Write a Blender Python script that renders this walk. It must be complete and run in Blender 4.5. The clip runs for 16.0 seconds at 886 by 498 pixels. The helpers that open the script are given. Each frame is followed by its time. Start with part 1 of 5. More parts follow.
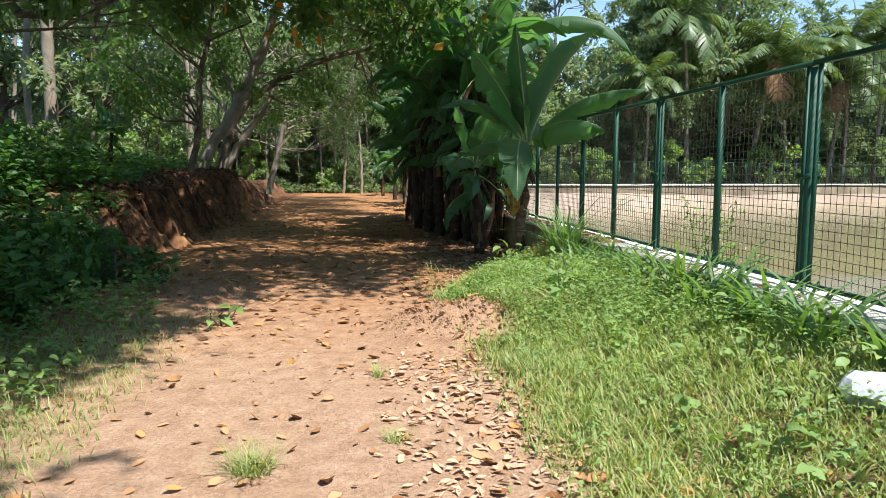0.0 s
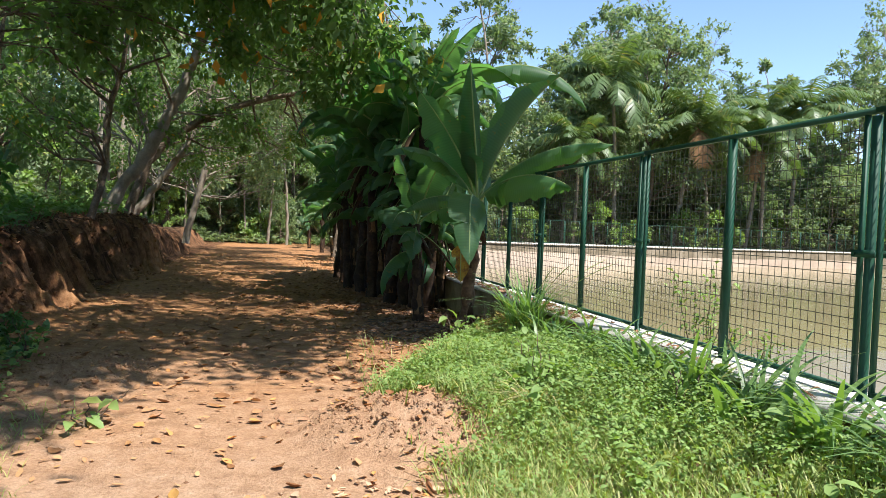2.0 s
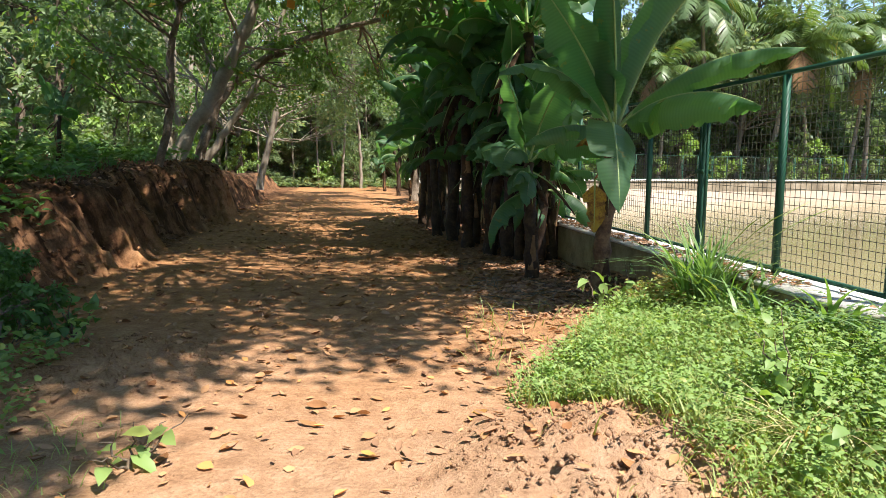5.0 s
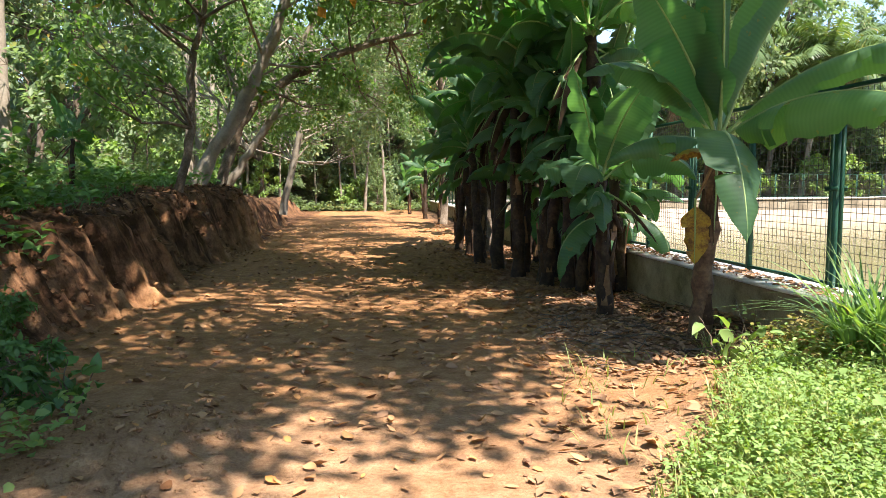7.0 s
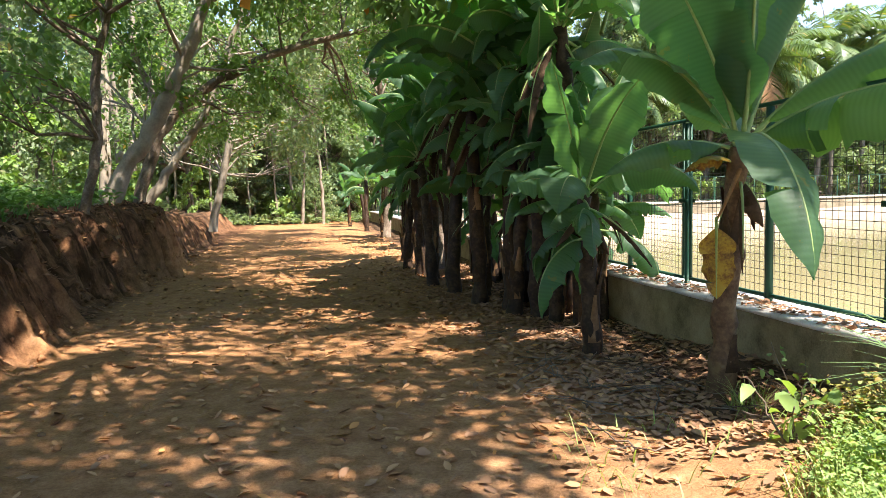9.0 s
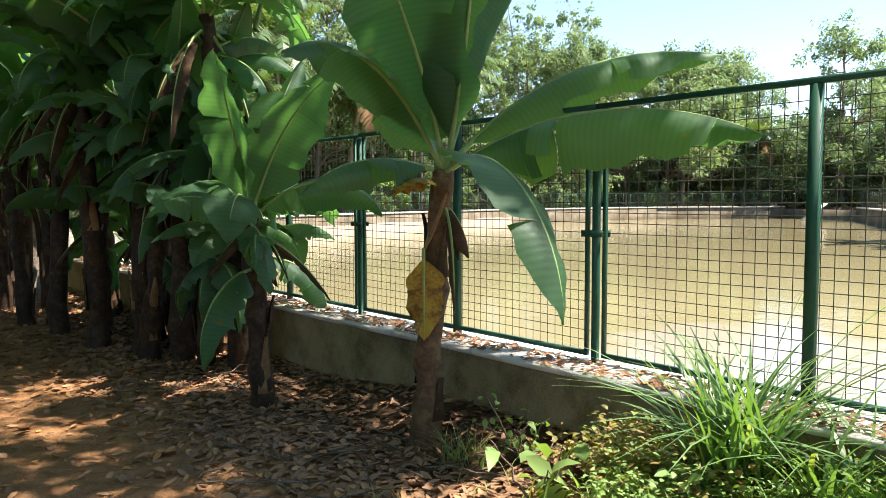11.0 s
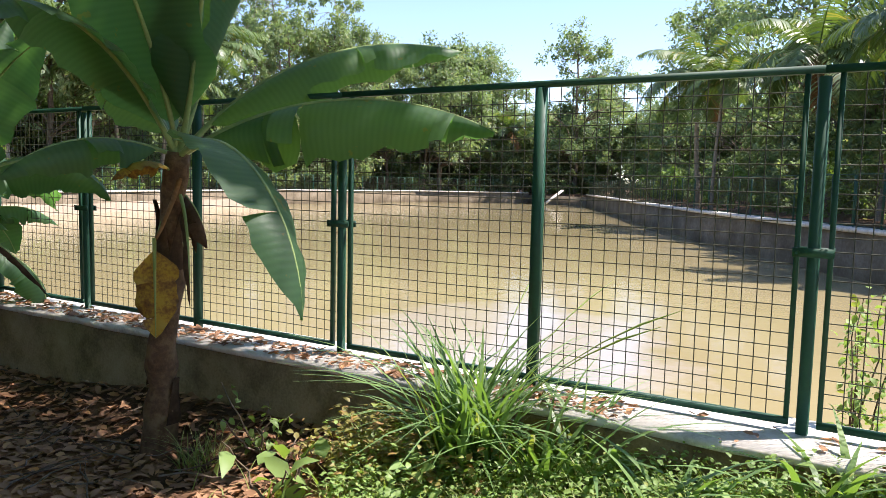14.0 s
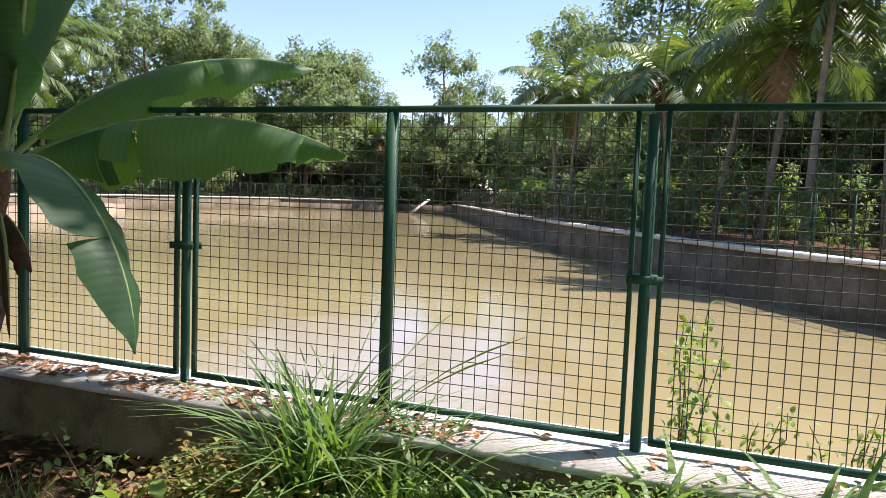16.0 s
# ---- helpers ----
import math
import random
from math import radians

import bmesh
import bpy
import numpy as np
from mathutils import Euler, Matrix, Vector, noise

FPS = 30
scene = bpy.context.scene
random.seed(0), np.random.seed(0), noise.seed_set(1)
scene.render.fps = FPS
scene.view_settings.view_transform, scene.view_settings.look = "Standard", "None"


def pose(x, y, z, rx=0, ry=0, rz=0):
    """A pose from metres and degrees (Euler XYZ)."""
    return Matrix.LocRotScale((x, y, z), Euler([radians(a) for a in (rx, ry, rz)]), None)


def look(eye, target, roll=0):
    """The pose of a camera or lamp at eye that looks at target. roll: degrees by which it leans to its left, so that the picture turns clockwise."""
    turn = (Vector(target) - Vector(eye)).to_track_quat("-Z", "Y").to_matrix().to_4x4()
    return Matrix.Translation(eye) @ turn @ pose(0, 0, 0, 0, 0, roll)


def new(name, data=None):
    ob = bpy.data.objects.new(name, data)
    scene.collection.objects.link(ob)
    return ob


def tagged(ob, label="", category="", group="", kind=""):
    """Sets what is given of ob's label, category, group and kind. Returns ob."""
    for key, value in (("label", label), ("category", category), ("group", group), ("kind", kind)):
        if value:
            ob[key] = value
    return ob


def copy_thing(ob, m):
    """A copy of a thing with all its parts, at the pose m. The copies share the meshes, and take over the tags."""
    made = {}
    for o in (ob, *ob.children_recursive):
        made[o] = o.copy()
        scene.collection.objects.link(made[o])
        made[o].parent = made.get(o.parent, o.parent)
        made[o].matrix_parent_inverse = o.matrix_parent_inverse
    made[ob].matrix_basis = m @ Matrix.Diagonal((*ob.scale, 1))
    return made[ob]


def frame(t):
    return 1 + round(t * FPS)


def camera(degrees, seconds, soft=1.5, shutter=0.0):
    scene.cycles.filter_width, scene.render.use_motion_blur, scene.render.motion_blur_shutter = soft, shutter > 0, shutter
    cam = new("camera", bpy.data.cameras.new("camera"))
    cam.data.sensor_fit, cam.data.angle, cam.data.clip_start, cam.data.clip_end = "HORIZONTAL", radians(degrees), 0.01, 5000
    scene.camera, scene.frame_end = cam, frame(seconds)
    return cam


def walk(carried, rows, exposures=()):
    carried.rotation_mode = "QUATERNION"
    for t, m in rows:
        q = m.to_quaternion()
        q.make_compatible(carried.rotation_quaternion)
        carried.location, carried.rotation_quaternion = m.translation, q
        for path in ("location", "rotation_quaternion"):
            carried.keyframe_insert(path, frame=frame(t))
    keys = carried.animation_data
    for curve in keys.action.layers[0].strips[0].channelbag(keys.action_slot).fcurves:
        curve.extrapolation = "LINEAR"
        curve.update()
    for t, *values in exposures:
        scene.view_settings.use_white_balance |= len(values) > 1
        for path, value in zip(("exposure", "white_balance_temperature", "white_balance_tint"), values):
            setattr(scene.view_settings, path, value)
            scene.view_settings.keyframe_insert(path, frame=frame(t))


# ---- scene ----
cam = camera(62.5, 16.0, soft=0.7)
PATH = [
    (0, (0.474, 1.341, 1.321), (0.706, 3.316, 1.109), 0.4),
    (0.5, (0.466, 1.589, 1.302), (0.713, 3.566, 1.127), -0.9),
    (1, (0.477, 1.907, 1.317), (0.774, 3.881, 1.188), 0.3),
    (1.5, (0.506, 2.282, 1.315), (0.854, 4.251, 1.247), 2.2),
    (2, (0.488, 2.666, 1.356), (0.918, 4.618, 1.295), 2.3),
    (2.5, (0.499, 2.978, 1.382), (0.961, 4.923, 1.303), 3.1),
    (3, (0.504, 3.21, 1.43), (0.986, 5.149, 1.348), 3.0),
    (3.5, (0.445, 3.457, 1.466), (0.918, 5.396, 1.334), 2.1),
    (4, (0.344, 3.736, 1.42), (0.747, 5.685, 1.223), 1.1),
    (4.5, (0.28, 4.097, 1.381), (0.621, 6.048, 1.109), 0.5),
    (5, (0.278, 4.404, 1.342), (0.523, 6.376, 1.111), 0.7),
    (7.3, (-0.017, 5.777, 1.33), (0.178, 7.76, 1.158), -0.1),
    (7.5, (-0.016, 5.909, 1.332), (0.179, 7.892, 1.154), -0.1),
    (8, (0.014, 6.271, 1.353), (0.198, 8.255, 1.186), -0.2),
    (8.2, (0.016, 6.379, 1.368), (0.2, 8.364, 1.201), -0.6),
    (10.3, (-0.025, 7.872, 1.492), (0.994, 9.59, 1.392), -0.7),
    (10.5, (-0.015, 7.967, 1.496), (1.117, 9.612, 1.392), -0.5),
    (11, (-0.022, 8.029, 1.506), (1.276, 9.544, 1.37), -0.2),
    (11.5, (-0.008, 8.045, 1.516), (1.411, 9.444, 1.342), 0.1),
    (12, (0.005, 8.032, 1.525), (1.472, 9.377, 1.333), 0.3),
    (12.5, (0.054, 8.015, 1.536), (1.591, 9.28, 1.345), 0.8),
    (13, (0.091, 8.004, 1.546), (1.696, 9.182, 1.362), 1.2),
    (13.5, (0.112, 8.008, 1.543), (1.776, 9.102, 1.359), 1.2),
    (14, (0.117, 8.012, 1.551), (1.825, 9.036, 1.37), 1.3),
    (14.5, (0.099, 8.024, 1.56), (1.852, 8.97, 1.382), 1.5),
    (15, (0.105, 8.02, 1.573), (1.901, 8.882, 1.402), 1.7),
    (15.5, (0.143, 7.992, 1.61), (1.979, 8.769, 1.449), 2.1),
    (16, (0.184, 7.959, 1.633), (2.051, 8.66, 1.484), 2.2),
]
walk(cam, [(t, look(eye, target, roll)) for t, eye, target, roll in PATH], exposures=[(0.0, 0.9, 6050, 12), (3.5, 1.1, 6350, 13), (7.3, 1.8, 6550, 15), (8.2, 2.0, 6600, 17), (10.5, 1.65, 6550, 12), (13.0, 1.4, 6400, 18), (16.0, 0.99, 6450, 22)])

# ---------- world, sun ----------
SUN_ELEV, SUN_AZ = 60.0, (0.62, -0.78)
world = bpy.data.worlds.new("sky")
scene.world = world
world.use_nodes = True
wn = world.node_tree.nodes
sky = wn.new("ShaderNodeTexSky")
sky.sky_type = "NISHITA"
sky.sun_disc = False
sky.sun_elevation = radians(SUN_ELEV)
sky.sun_rotation = math.atan2(SUN_AZ[0], SUN_AZ[1])
sky.altitude = 1200.0
sky.air_density, sky.dust_density, sky.ozone_density = 1.0, 0.1, 1.6
wn["Background"].inputs["Strength"].default_value = 0.13
world.node_tree.links.new(sky.outputs[0], wn["Background"].inputs["Color"])
sun = new("sun", bpy.data.lights.new("sun", "SUN"))
sun.data.energy, sun.data.angle, sun.data.color = 4.9, radians(0.7), (1.0, 0.95, 0.86)
az = Vector((*SUN_AZ, 0)).normalized() * math.cos(radians(SUN_ELEV))
sun.matrix_world = look((az.x * 60, az.y * 60, 60 * math.sin(radians(SUN_ELEV))), (0, 0, 0))

# ---------- material helpers ----------


def mat(name, rough=0.8, spec=0.3):
    m = bpy.data.materials.new(name)
    m.use_nodes = True
    b = m.node_tree.nodes["Principled BSDF"]
    b.inputs["Roughness"].default_value = rough
    b.inputs["Specular IOR Level"].default_value = spec
    return m, m.node_tree.nodes, m.node_tree.links, b


def ramp(nodes, links, fac, stops):
    r = nodes.new("ShaderNodeValToRGB")
    while len(r.color_ramp.elements) < len(stops):
        r.color_ramp.elements.new(0.5)
    for e, (p, c) in zip(r.color_ramp.elements, stops):
        e.position, e.color = p, (*c, 1)
    links.new(fac, r.inputs[0])
    return r.outputs[0]


def noise_tex(nodes, links, scale, detail=6.0, coord=None, rough=0.6, dist=0.0):
    n = nodes.new("ShaderNodeTexNoise")
    n.inputs["Scale"].default_value = scale
    n.inputs["Detail"].default_value = detail
    n.inputs["Roughness"].default_value = rough
    n.inputs["Distortion"].default_value = dist
    if coord:
        links.new(coord, n.inputs["Vector"])
    return n.outputs["Fac"]


def mixc(nodes, links, fac, a, b, mode="MIX"):
    m = nodes.new("ShaderNodeMix")
    m.data_type, m.blend_type = "RGBA", mode
    for sock, v in ((m.inputs[0], fac), (m.inputs[6], a), (m.inputs[7], b)):
        if hasattr(v, "links"):
            links.new(v, sock)
        elif isinstance(v, tuple):
            sock.default_value = (*v, 1)
        else:
            sock.default_value = v
    return m.outputs[2]


def math_node(nodes, links, op, a, b=0.0, clamp=False):
    m = nodes.new("ShaderNodeMath")
    m.operation, m.use_clamp = op, clamp
    for sock, v in ((m.inputs[0], a), (m.inputs[1], b)):
        if hasattr(v, "links"):
            links.new(v, sock)
        else:
            sock.default_value = v
    return m.outputs[0]


def bump(nodes, links, bsdf, height, strength=0.5, distance=0.02):
    b = nodes.new("ShaderNodeBump")
    b.inputs["Strength"].default_value = strength
    b.inputs["Distance"].default_value = distance
    links.new(height, b.inputs["Height"])
    links.new(b.outputs[0], bsdf.inputs["Normal"])


def position(nodes):
    return nodes.new("ShaderNodeNewGeometry").outputs["Position"]


def simple(name, stops, scale=8.0, rough=0.8, spec=0.3, bump_s=0.4, bump_d=0.01, detail=7.0, metal=0.0, fine=60.0):
    """Noise-coloured surface in world metres, with a second finer grain."""
    m, n, l, b = mat(name, rough, spec)
    p = position(n)
    f1 = noise_tex(n, l, scale, detail, p)
    f2 = noise_tex(n, l, fine, 4.0, p)
    f = math_node(n, l, "ADD", math_node(n, l, "MULTIPLY", f1, 0.7), math_node(n, l, "MULTIPLY", f2, 0.3))
    l.new(ramp(n, l, f, stops), b.inputs["Base Color"])
    b.inputs["Metallic"].default_value = metal
    bump(n, l, b, f, bump_s, bump_d)
    return m


def leafy(name, dark, light, yellow=None, yellow_share=0.04, trans=0.35, rough=0.45, spec=0.4, veins=False, glow=(1.5, 1.6, 0.5)):
    """Leaf: colour varies leaf by leaf, part of the light goes through."""
    m, n, l, b = mat(name, rough, spec)
    isl = n.new("ShaderNodeNewGeometry").outputs["Random Per Island"]
    col = ramp(n, l, isl, [(0.0, dark), (1.0, light)])
    if yellow:
        col = mixc(n, l, math_node(n, l, "GREATER_THAN", isl, 1.0 - yellow_share), col, yellow)
    p = position(n)
    big = noise_tex(n, l, 1.3, 3.0, p)
    col = mixc(n, l, math_node(n, l, "MULTIPLY", big, 0.6), col, tuple(min(1, c * 1.9) for c in light), "MIX")
    if veins:
        uv = n.new("ShaderNodeUVMap").outputs[0]
        w = n.new("ShaderNodeTexWave")
        w.inputs["Scale"].default_value = 9.0
        w.inputs["Distortion"].default_value = 0.6
        l.new(uv, w.inputs["Vector"])
        col = mixc(n, l, math_node(n, l, "MULTIPLY", w.outputs["Fac"], 0.14), col, tuple(c * 0.5 for c in dark))
        blotch = noise_tex(n, l, 9.0, 5.0, p)
        col = mixc(n, l, math_node(n, l, "MULTIPLY", math_node(n, l, "GREATER_THAN", blotch, 0.67), 0.5), col, (0.16, 0.14, 0.03))
        bump(n, l, b, math_node(n, l, "ADD", math_node(n, l, "MULTIPLY", w.outputs["Fac"], 0.2), noise_tex(n, l, 12.0, 5.0, p)), 0.3, 0.008)
    l.new(col, b.inputs["Base Color"])
    t = n.new("ShaderNodeBsdfTranslucent")
    l.new(mixc(n, l, 1.0, col, glow, "MULTIPLY"), t.inputs["Color"])
    mx = n.new("ShaderNodeMixShader")
    mx.inputs[0].default_value = trans
    l.new(b.outputs[0], mx.inputs[1])
    l.new(t.outputs[0], mx.inputs[2])
    l.new(mx.outputs[0], n["Material Output"].inputs["Surface"])
    return m


# ---------- materials ----------
WATER_Z, RIM_Z = -0.8, 0.55


def ground_material():
    m, n, l, b = mat("laterite_ground", 0.95, 0.15)
    p = position(n)
    sep = n.new("ShaderNodeSeparateXYZ")
    l.new(p, sep.inputs[0])
    n1, n2, n3 = noise_tex(n, l, 0.9, 6, p), noise_tex(n, l, 7.0, 8, p), noise_tex(n, l, 45.0, 6, p, 0.7)
    sand = ramp(n, l, n2, [(0.25, (0.35, 0.21, 0.122)), (0.5, (0.48, 0.308, 0.19)), (0.78, (0.58, 0.405, 0.27))])
    red = ramp(n, l, n2, [(0.25, (0.24, 0.112, 0.046)), (0.5, (0.40, 0.202, 0.088)), (0.78, (0.54, 0.30, 0.145))])
    # the compacted track turns redder farther on
    yy = math_node(n, l, "ADD", sep.outputs[1], math_node(n, l, "MULTIPLY", n1, 5.0))
    fy = n.new("ShaderNodeMapRange")
    fy.inputs["From Min"].default_value, fy.inputs["From Max"].default_value = 8.0, 13.5
    l.new(yy, fy.inputs[0])
    soil = mixc(n, l, fy.outputs[0], sand, red)
    cut = ramp(n, l, n2, [(0.25, (0.12, 0.055, 0.027)), (0.5, (0.25, 0.125, 0.062)), (0.78, (0.42, 0.23, 0.125))])
    mp = n.new("ShaderNodeMapping")
    mp.inputs["Scale"].default_value = (1.0, 4.5, 0.5)
    l.new(p, mp.inputs[0])
    # upright streaks: dark soil plus painted gouge shade, brighter ones as if lit
    soil_shade = noise_tex(n, l, 1.4, 6, mp.outputs[0], 0.7)
    cut = mixc(n, l, 0.85, cut, ramp(n, l, soil_shade, [(0.42, (0.12, 0.11, 0.095)), (0.54, (0.85, 0.85, 0.85)), (0.7, (1.4, 1.3, 1.1))]), "MULTIPLY")
    face = n.new("ShaderNodeMapRange")
    face.inputs["From Min"].default_value, face.inputs["From Max"].default_value = -2.35, -2.75
    l.new(math_node(n, l, "ADD", sep.outputs[0], math_node(n, l, "MULTIPLY", math_node(n, l, "SUBTRACT", n1, 0.5), 0.6)), face.inputs[0])
    fy2 = n.new("ShaderNodeMapRange")
    fy2.inputs["From Min"].default_value, fy2.inputs["From Max"].default_value = 9.0, 12.0
    l.new(yy, fy2.inputs[0])
    soil = mixc(n, l, math_node(n, l, "MULTIPLY", face.outputs[0], fy2.outputs[0]), soil, cut)
    # dark humus off the track, on both sides
    humus = ramp(n, l, n2, [(0.3, (0.06, 0.036, 0.022)), (0.55, (0.135, 0.08, 0.045)), (0.8, (0.26, 0.155, 0.09))])
    wob = math_node(n, l, "MULTIPLY", math_node(n, l, "SUBTRACT", noise_tex(n, l, 1.6, 6, p), 0.5), 2.2)
    xx = math_node(n, l, "ADD", sep.outputs[0], wob)
    off_r = n.new("ShaderNodeMapRange")
    off_r.inputs["From Min"].default_value, off_r.inputs["From Max"].default_value = 2.0, 2.6
    l.new(xx, off_r.inputs[0])
    off_l = n.new("ShaderNodeMapRange")
    off_l.inputs["From Min"].default_value, off_l.inputs["From Max"].default_value = -3.6, -4.6
    l.new(xx, off_l.inputs[0])
    soil = mixc(n, l, math_node(n, l, "MAXIMUM", off_r.outputs[0], off_l.outputs[0]), soil, humus)
    grit = ramp(n, l, n3, [(0.35, (0.46, 0.41, 0.38)), (0.6, (1, 1, 1)), (0.8, (1.2, 1.2, 1.2))])
    l.new(mixc(n, l, 0.55, soil, grit, "MULTIPLY"), b.inputs["Base Color"])
    h = math_node(n, l, "ADD", math_node(n, l, "MULTIPLY", n2, 0.6), math_node(n, l, "MULTIPLY", n3, 0.4))
    bump(n, l, b, h, 1.0, 0.05)
    return m


GROUND = ground_material()
CONCRETE = simple("weathered_concrete", [(0.28, (0.085, 0.058, 0.028)), (0.5, (0.27, 0.195, 0.10)), (0.8, (0.42, 0.32, 0.19))], 4.0, 0.9, 0.2, 0.5, 0.012)
COPING = simple("pale_cement_coping", [(0.28, (0.30, 0.27, 0.22)), (0.48, (0.64, 0.60, 0.53)), (0.8, (0.80, 0.77, 0.70))], 6.0, 0.9, 0.2, 0.4, 0.008)
FARWALL = simple("pond_wall_cement", [(0.3, (0.07, 0.055, 0.034)), (0.5, (0.16, 0.128, 0.084)), (0.75, (0.32, 0.27, 0.20))], 0.8, 0.9, 0.2, 0.3, 0.02, fine=9.0)
APRON = simple("sandy_pond_apron", [(0.3, (0.27, 0.205, 0.15)), (0.5, (0.37, 0.29, 0.215)), (0.75, (0.46, 0.37, 0.28))], 0.5, 0.95, 0.1, 0.3, 0.02, fine=6.0)
GREEN = simple("dark_green_paint", [(0.2, (0.006, 0.04, 0.022)), (0.6, (0.014, 0.078, 0.043)), (0.9, (0.03, 0.12, 0.07))], 5.0, 0.55, 0.4, 0.1, 0.002)
WIRE = simple("green_brown_wire", [(0.2, (0.016, 0.022, 0.012)), (0.8, (0.06, 0.06, 0.035))], 9.0, 0.6, 0.3, 0.0, 0.001)
BARK = simple("grey_brown_bark", [(0.25, (0.05, 0.036, 0.024)), (0.5, (0.16, 0.12, 0.085)), (0.78, (0.34, 0.28, 0.22))], 5.0, 0.95, 0.15, 0.9, 0.04, fine=40.0)
PALEBARK = simple("pale_rubber_bark", [(0.25, (0.12, 0.095, 0.07)), (0.5, (0.27, 0.225, 0.17)), (0.78, (0.42, 0.37, 0.30))], 3.0, 0.95, 0.15, 0.7, 0.03, fine=30.0)
# stem colour darkened to carry the deep shade inside the banana clump
SHADESTEM = simple("shade_dark_banana_stem", [(0.25, (0.012, 0.008, 0.006)), (0.48, (0.036, 0.020, 0.011)), (0.65, (0.085, 0.05, 0.024)), (0.85, (0.12, 0.11, 0.045))], 7.0, 0.7, 0.3, 0.7, 0.02, fine=28.0)
PALESTEM = simple("brown_banana_stem", [(0.25, (0.03, 0.017, 0.01)), (0.45, (0.11, 0.06, 0.03)), (0.62, (0.20, 0.125, 0.06)), (0.85, (0.22, 0.19, 0.08))], 7.0, 0.7, 0.3, 0.7, 0.02, fine=28.0)
# dry-leaf brown with the same clump shade put into its colour
SHADEDRY = simple("shade_dark_dry_leaf", [(0.2, (0.02, 0.011, 0.007)), (0.5, (0.06, 0.034, 0.018)), (0.8, (0.15, 0.09, 0.045))], 9.0, 0.85, 0.2, 0.6, 0.01)
DRY = simple("dry_leaf_brown", [(0.2, (0.07, 0.035, 0.016)), (0.5, (0.22, 0.12, 0.055)), (0.8, (0.40, 0.25, 0.12))], 9.0, 0.85, 0.2, 0.6, 0.01)
LITTER = leafy("fallen_leaves", (0.085, 0.045, 0.024), (0.32, 0.18, 0.10), (0.42, 0.22, 0.09), 0.10, 0.1, 0.8, 0.2, glow=(1, .8, .5))
BANANA = leafy("banana_leaf", (0.034, 0.086, 0.042), (0.060, 0.126, 0.060), None, 0, 0.52, 0.5, 0.45, veins=True, glow=(2.1, 2.3, 0.8))
MIDRIB = simple("banana_midrib", [(0.3, (0.16, 0.25, 0.07)), (0.7, (0.30, 0.38, 0.13))], 10.0, 0.5, 0.4, 0.2, 0.004)
YELLOWLEAF = simple("yellow_banana_leaf", [(0.36, (0.07, 0.03, 0.012)), (0.46, (0.20, 0.10, 0.02)), (0.55, (0.36, 0.23, 0.025)), (0.85, (0.30, 0.25, 0.05))], 9.0, 0.6, 0.3, 0.3, 0.006)
CANOPY = leafy("canopy_leaf", (0.044, 0.088, 0.032), (0.105, 0.168, 0.058), (0.50, 0.27, 0.04), 0.012, 0.5, 0.45, 0.4, glow=(1.9, 2.0, 0.8))
# leaf green made paler and greyer, so distance haze sits in the colour
FOREST = leafy("hazy_forest_leaf", (0.07, 0.112, 0.056), (0.175, 0.225, 0.115), (0.28, 0.25, 0.11), 0.08, 0.5, 0.5, 0.45, glow=(1.5, 1.6, 0.9))
DARKLEAF = leafy("dark_shrub_leaf", (0.034, 0.08, 0.024), (0.085, 0.17, 0.045), None, 0, 0.35, 0.45, 0.4)
PALMLEAF = leafy("palm_leaflet", (0.05, 0.09, 0.03), (0.11, 0.16, 0.06), (0.30, 0.22, 0.08), 0.12, 0.3, 0.4, 0.45)
WEED = leafy("weed_leaf", (0.10, 0.17, 0.05), (0.205, 0.29, 0.09), (0.26, 0.26, 0.06), 0.04, 0.35, 0.5, 0.35)
GRASS = leafy("grass_blade", (0.12, 0.18, 0.05), (0.27, 0.32, 0.11), (0.40, 0.33, 0.16), 0.22, 0.35, 0.5, 0.35)
REED = leafy("tall_grass_blade", (0.065, 0.13, 0.042), (0.15, 0.235, 0.08), (0.30, 0.28, 0.09), 0.05, 0.38, 0.4, 0.4)


def water_material():
    m, n, l, b = mat("muddy_water", 0.07, 0.5)
    p = position(n)
    f = noise_tex(n, l, 0.12, 4, p)
    mud = ramp(n, l, f, [(0.3, (0.27, 0.225, 0.115)), (0.7, (0.34, 0.285, 0.15))])
    # pale patch with a ragged edge in the water colour below the wall
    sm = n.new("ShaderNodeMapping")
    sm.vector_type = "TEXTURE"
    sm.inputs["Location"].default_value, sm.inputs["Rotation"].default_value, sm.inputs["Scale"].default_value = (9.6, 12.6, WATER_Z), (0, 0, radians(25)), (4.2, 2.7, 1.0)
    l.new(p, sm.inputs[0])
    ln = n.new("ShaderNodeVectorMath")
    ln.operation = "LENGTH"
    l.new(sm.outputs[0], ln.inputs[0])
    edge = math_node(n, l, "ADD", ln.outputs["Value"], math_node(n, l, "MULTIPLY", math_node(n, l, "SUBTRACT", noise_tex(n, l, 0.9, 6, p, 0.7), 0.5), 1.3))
    pale_patch = ramp(n, l, edge, [(0.72, (0.6, 0.6, 0.6)), (1.05, (0, 0, 0))])
    l.new(mixc(n, l, pale_patch, mud, (0.36, 0.32, 0.275)), b.inputs["Base Color"])
    b.inputs["IOR"].default_value = 1.33
    mp = n.new("ShaderNodeMapping")
    mp.inputs["Scale"].default_value = (1.0, 1.6, 1.0)
    l.new(p, mp.inputs[0])
    h = math_node(n, l, "ADD", noise_tex(n, l, 2.2, 4, mp.outputs[0]), math_node(n, l, "MULTIPLY", noise_tex(n, l, 9.0, 3, mp.outputs[0]), 0.3))
    bump(n, l, b, h, 0.12, 0.04)
    return m


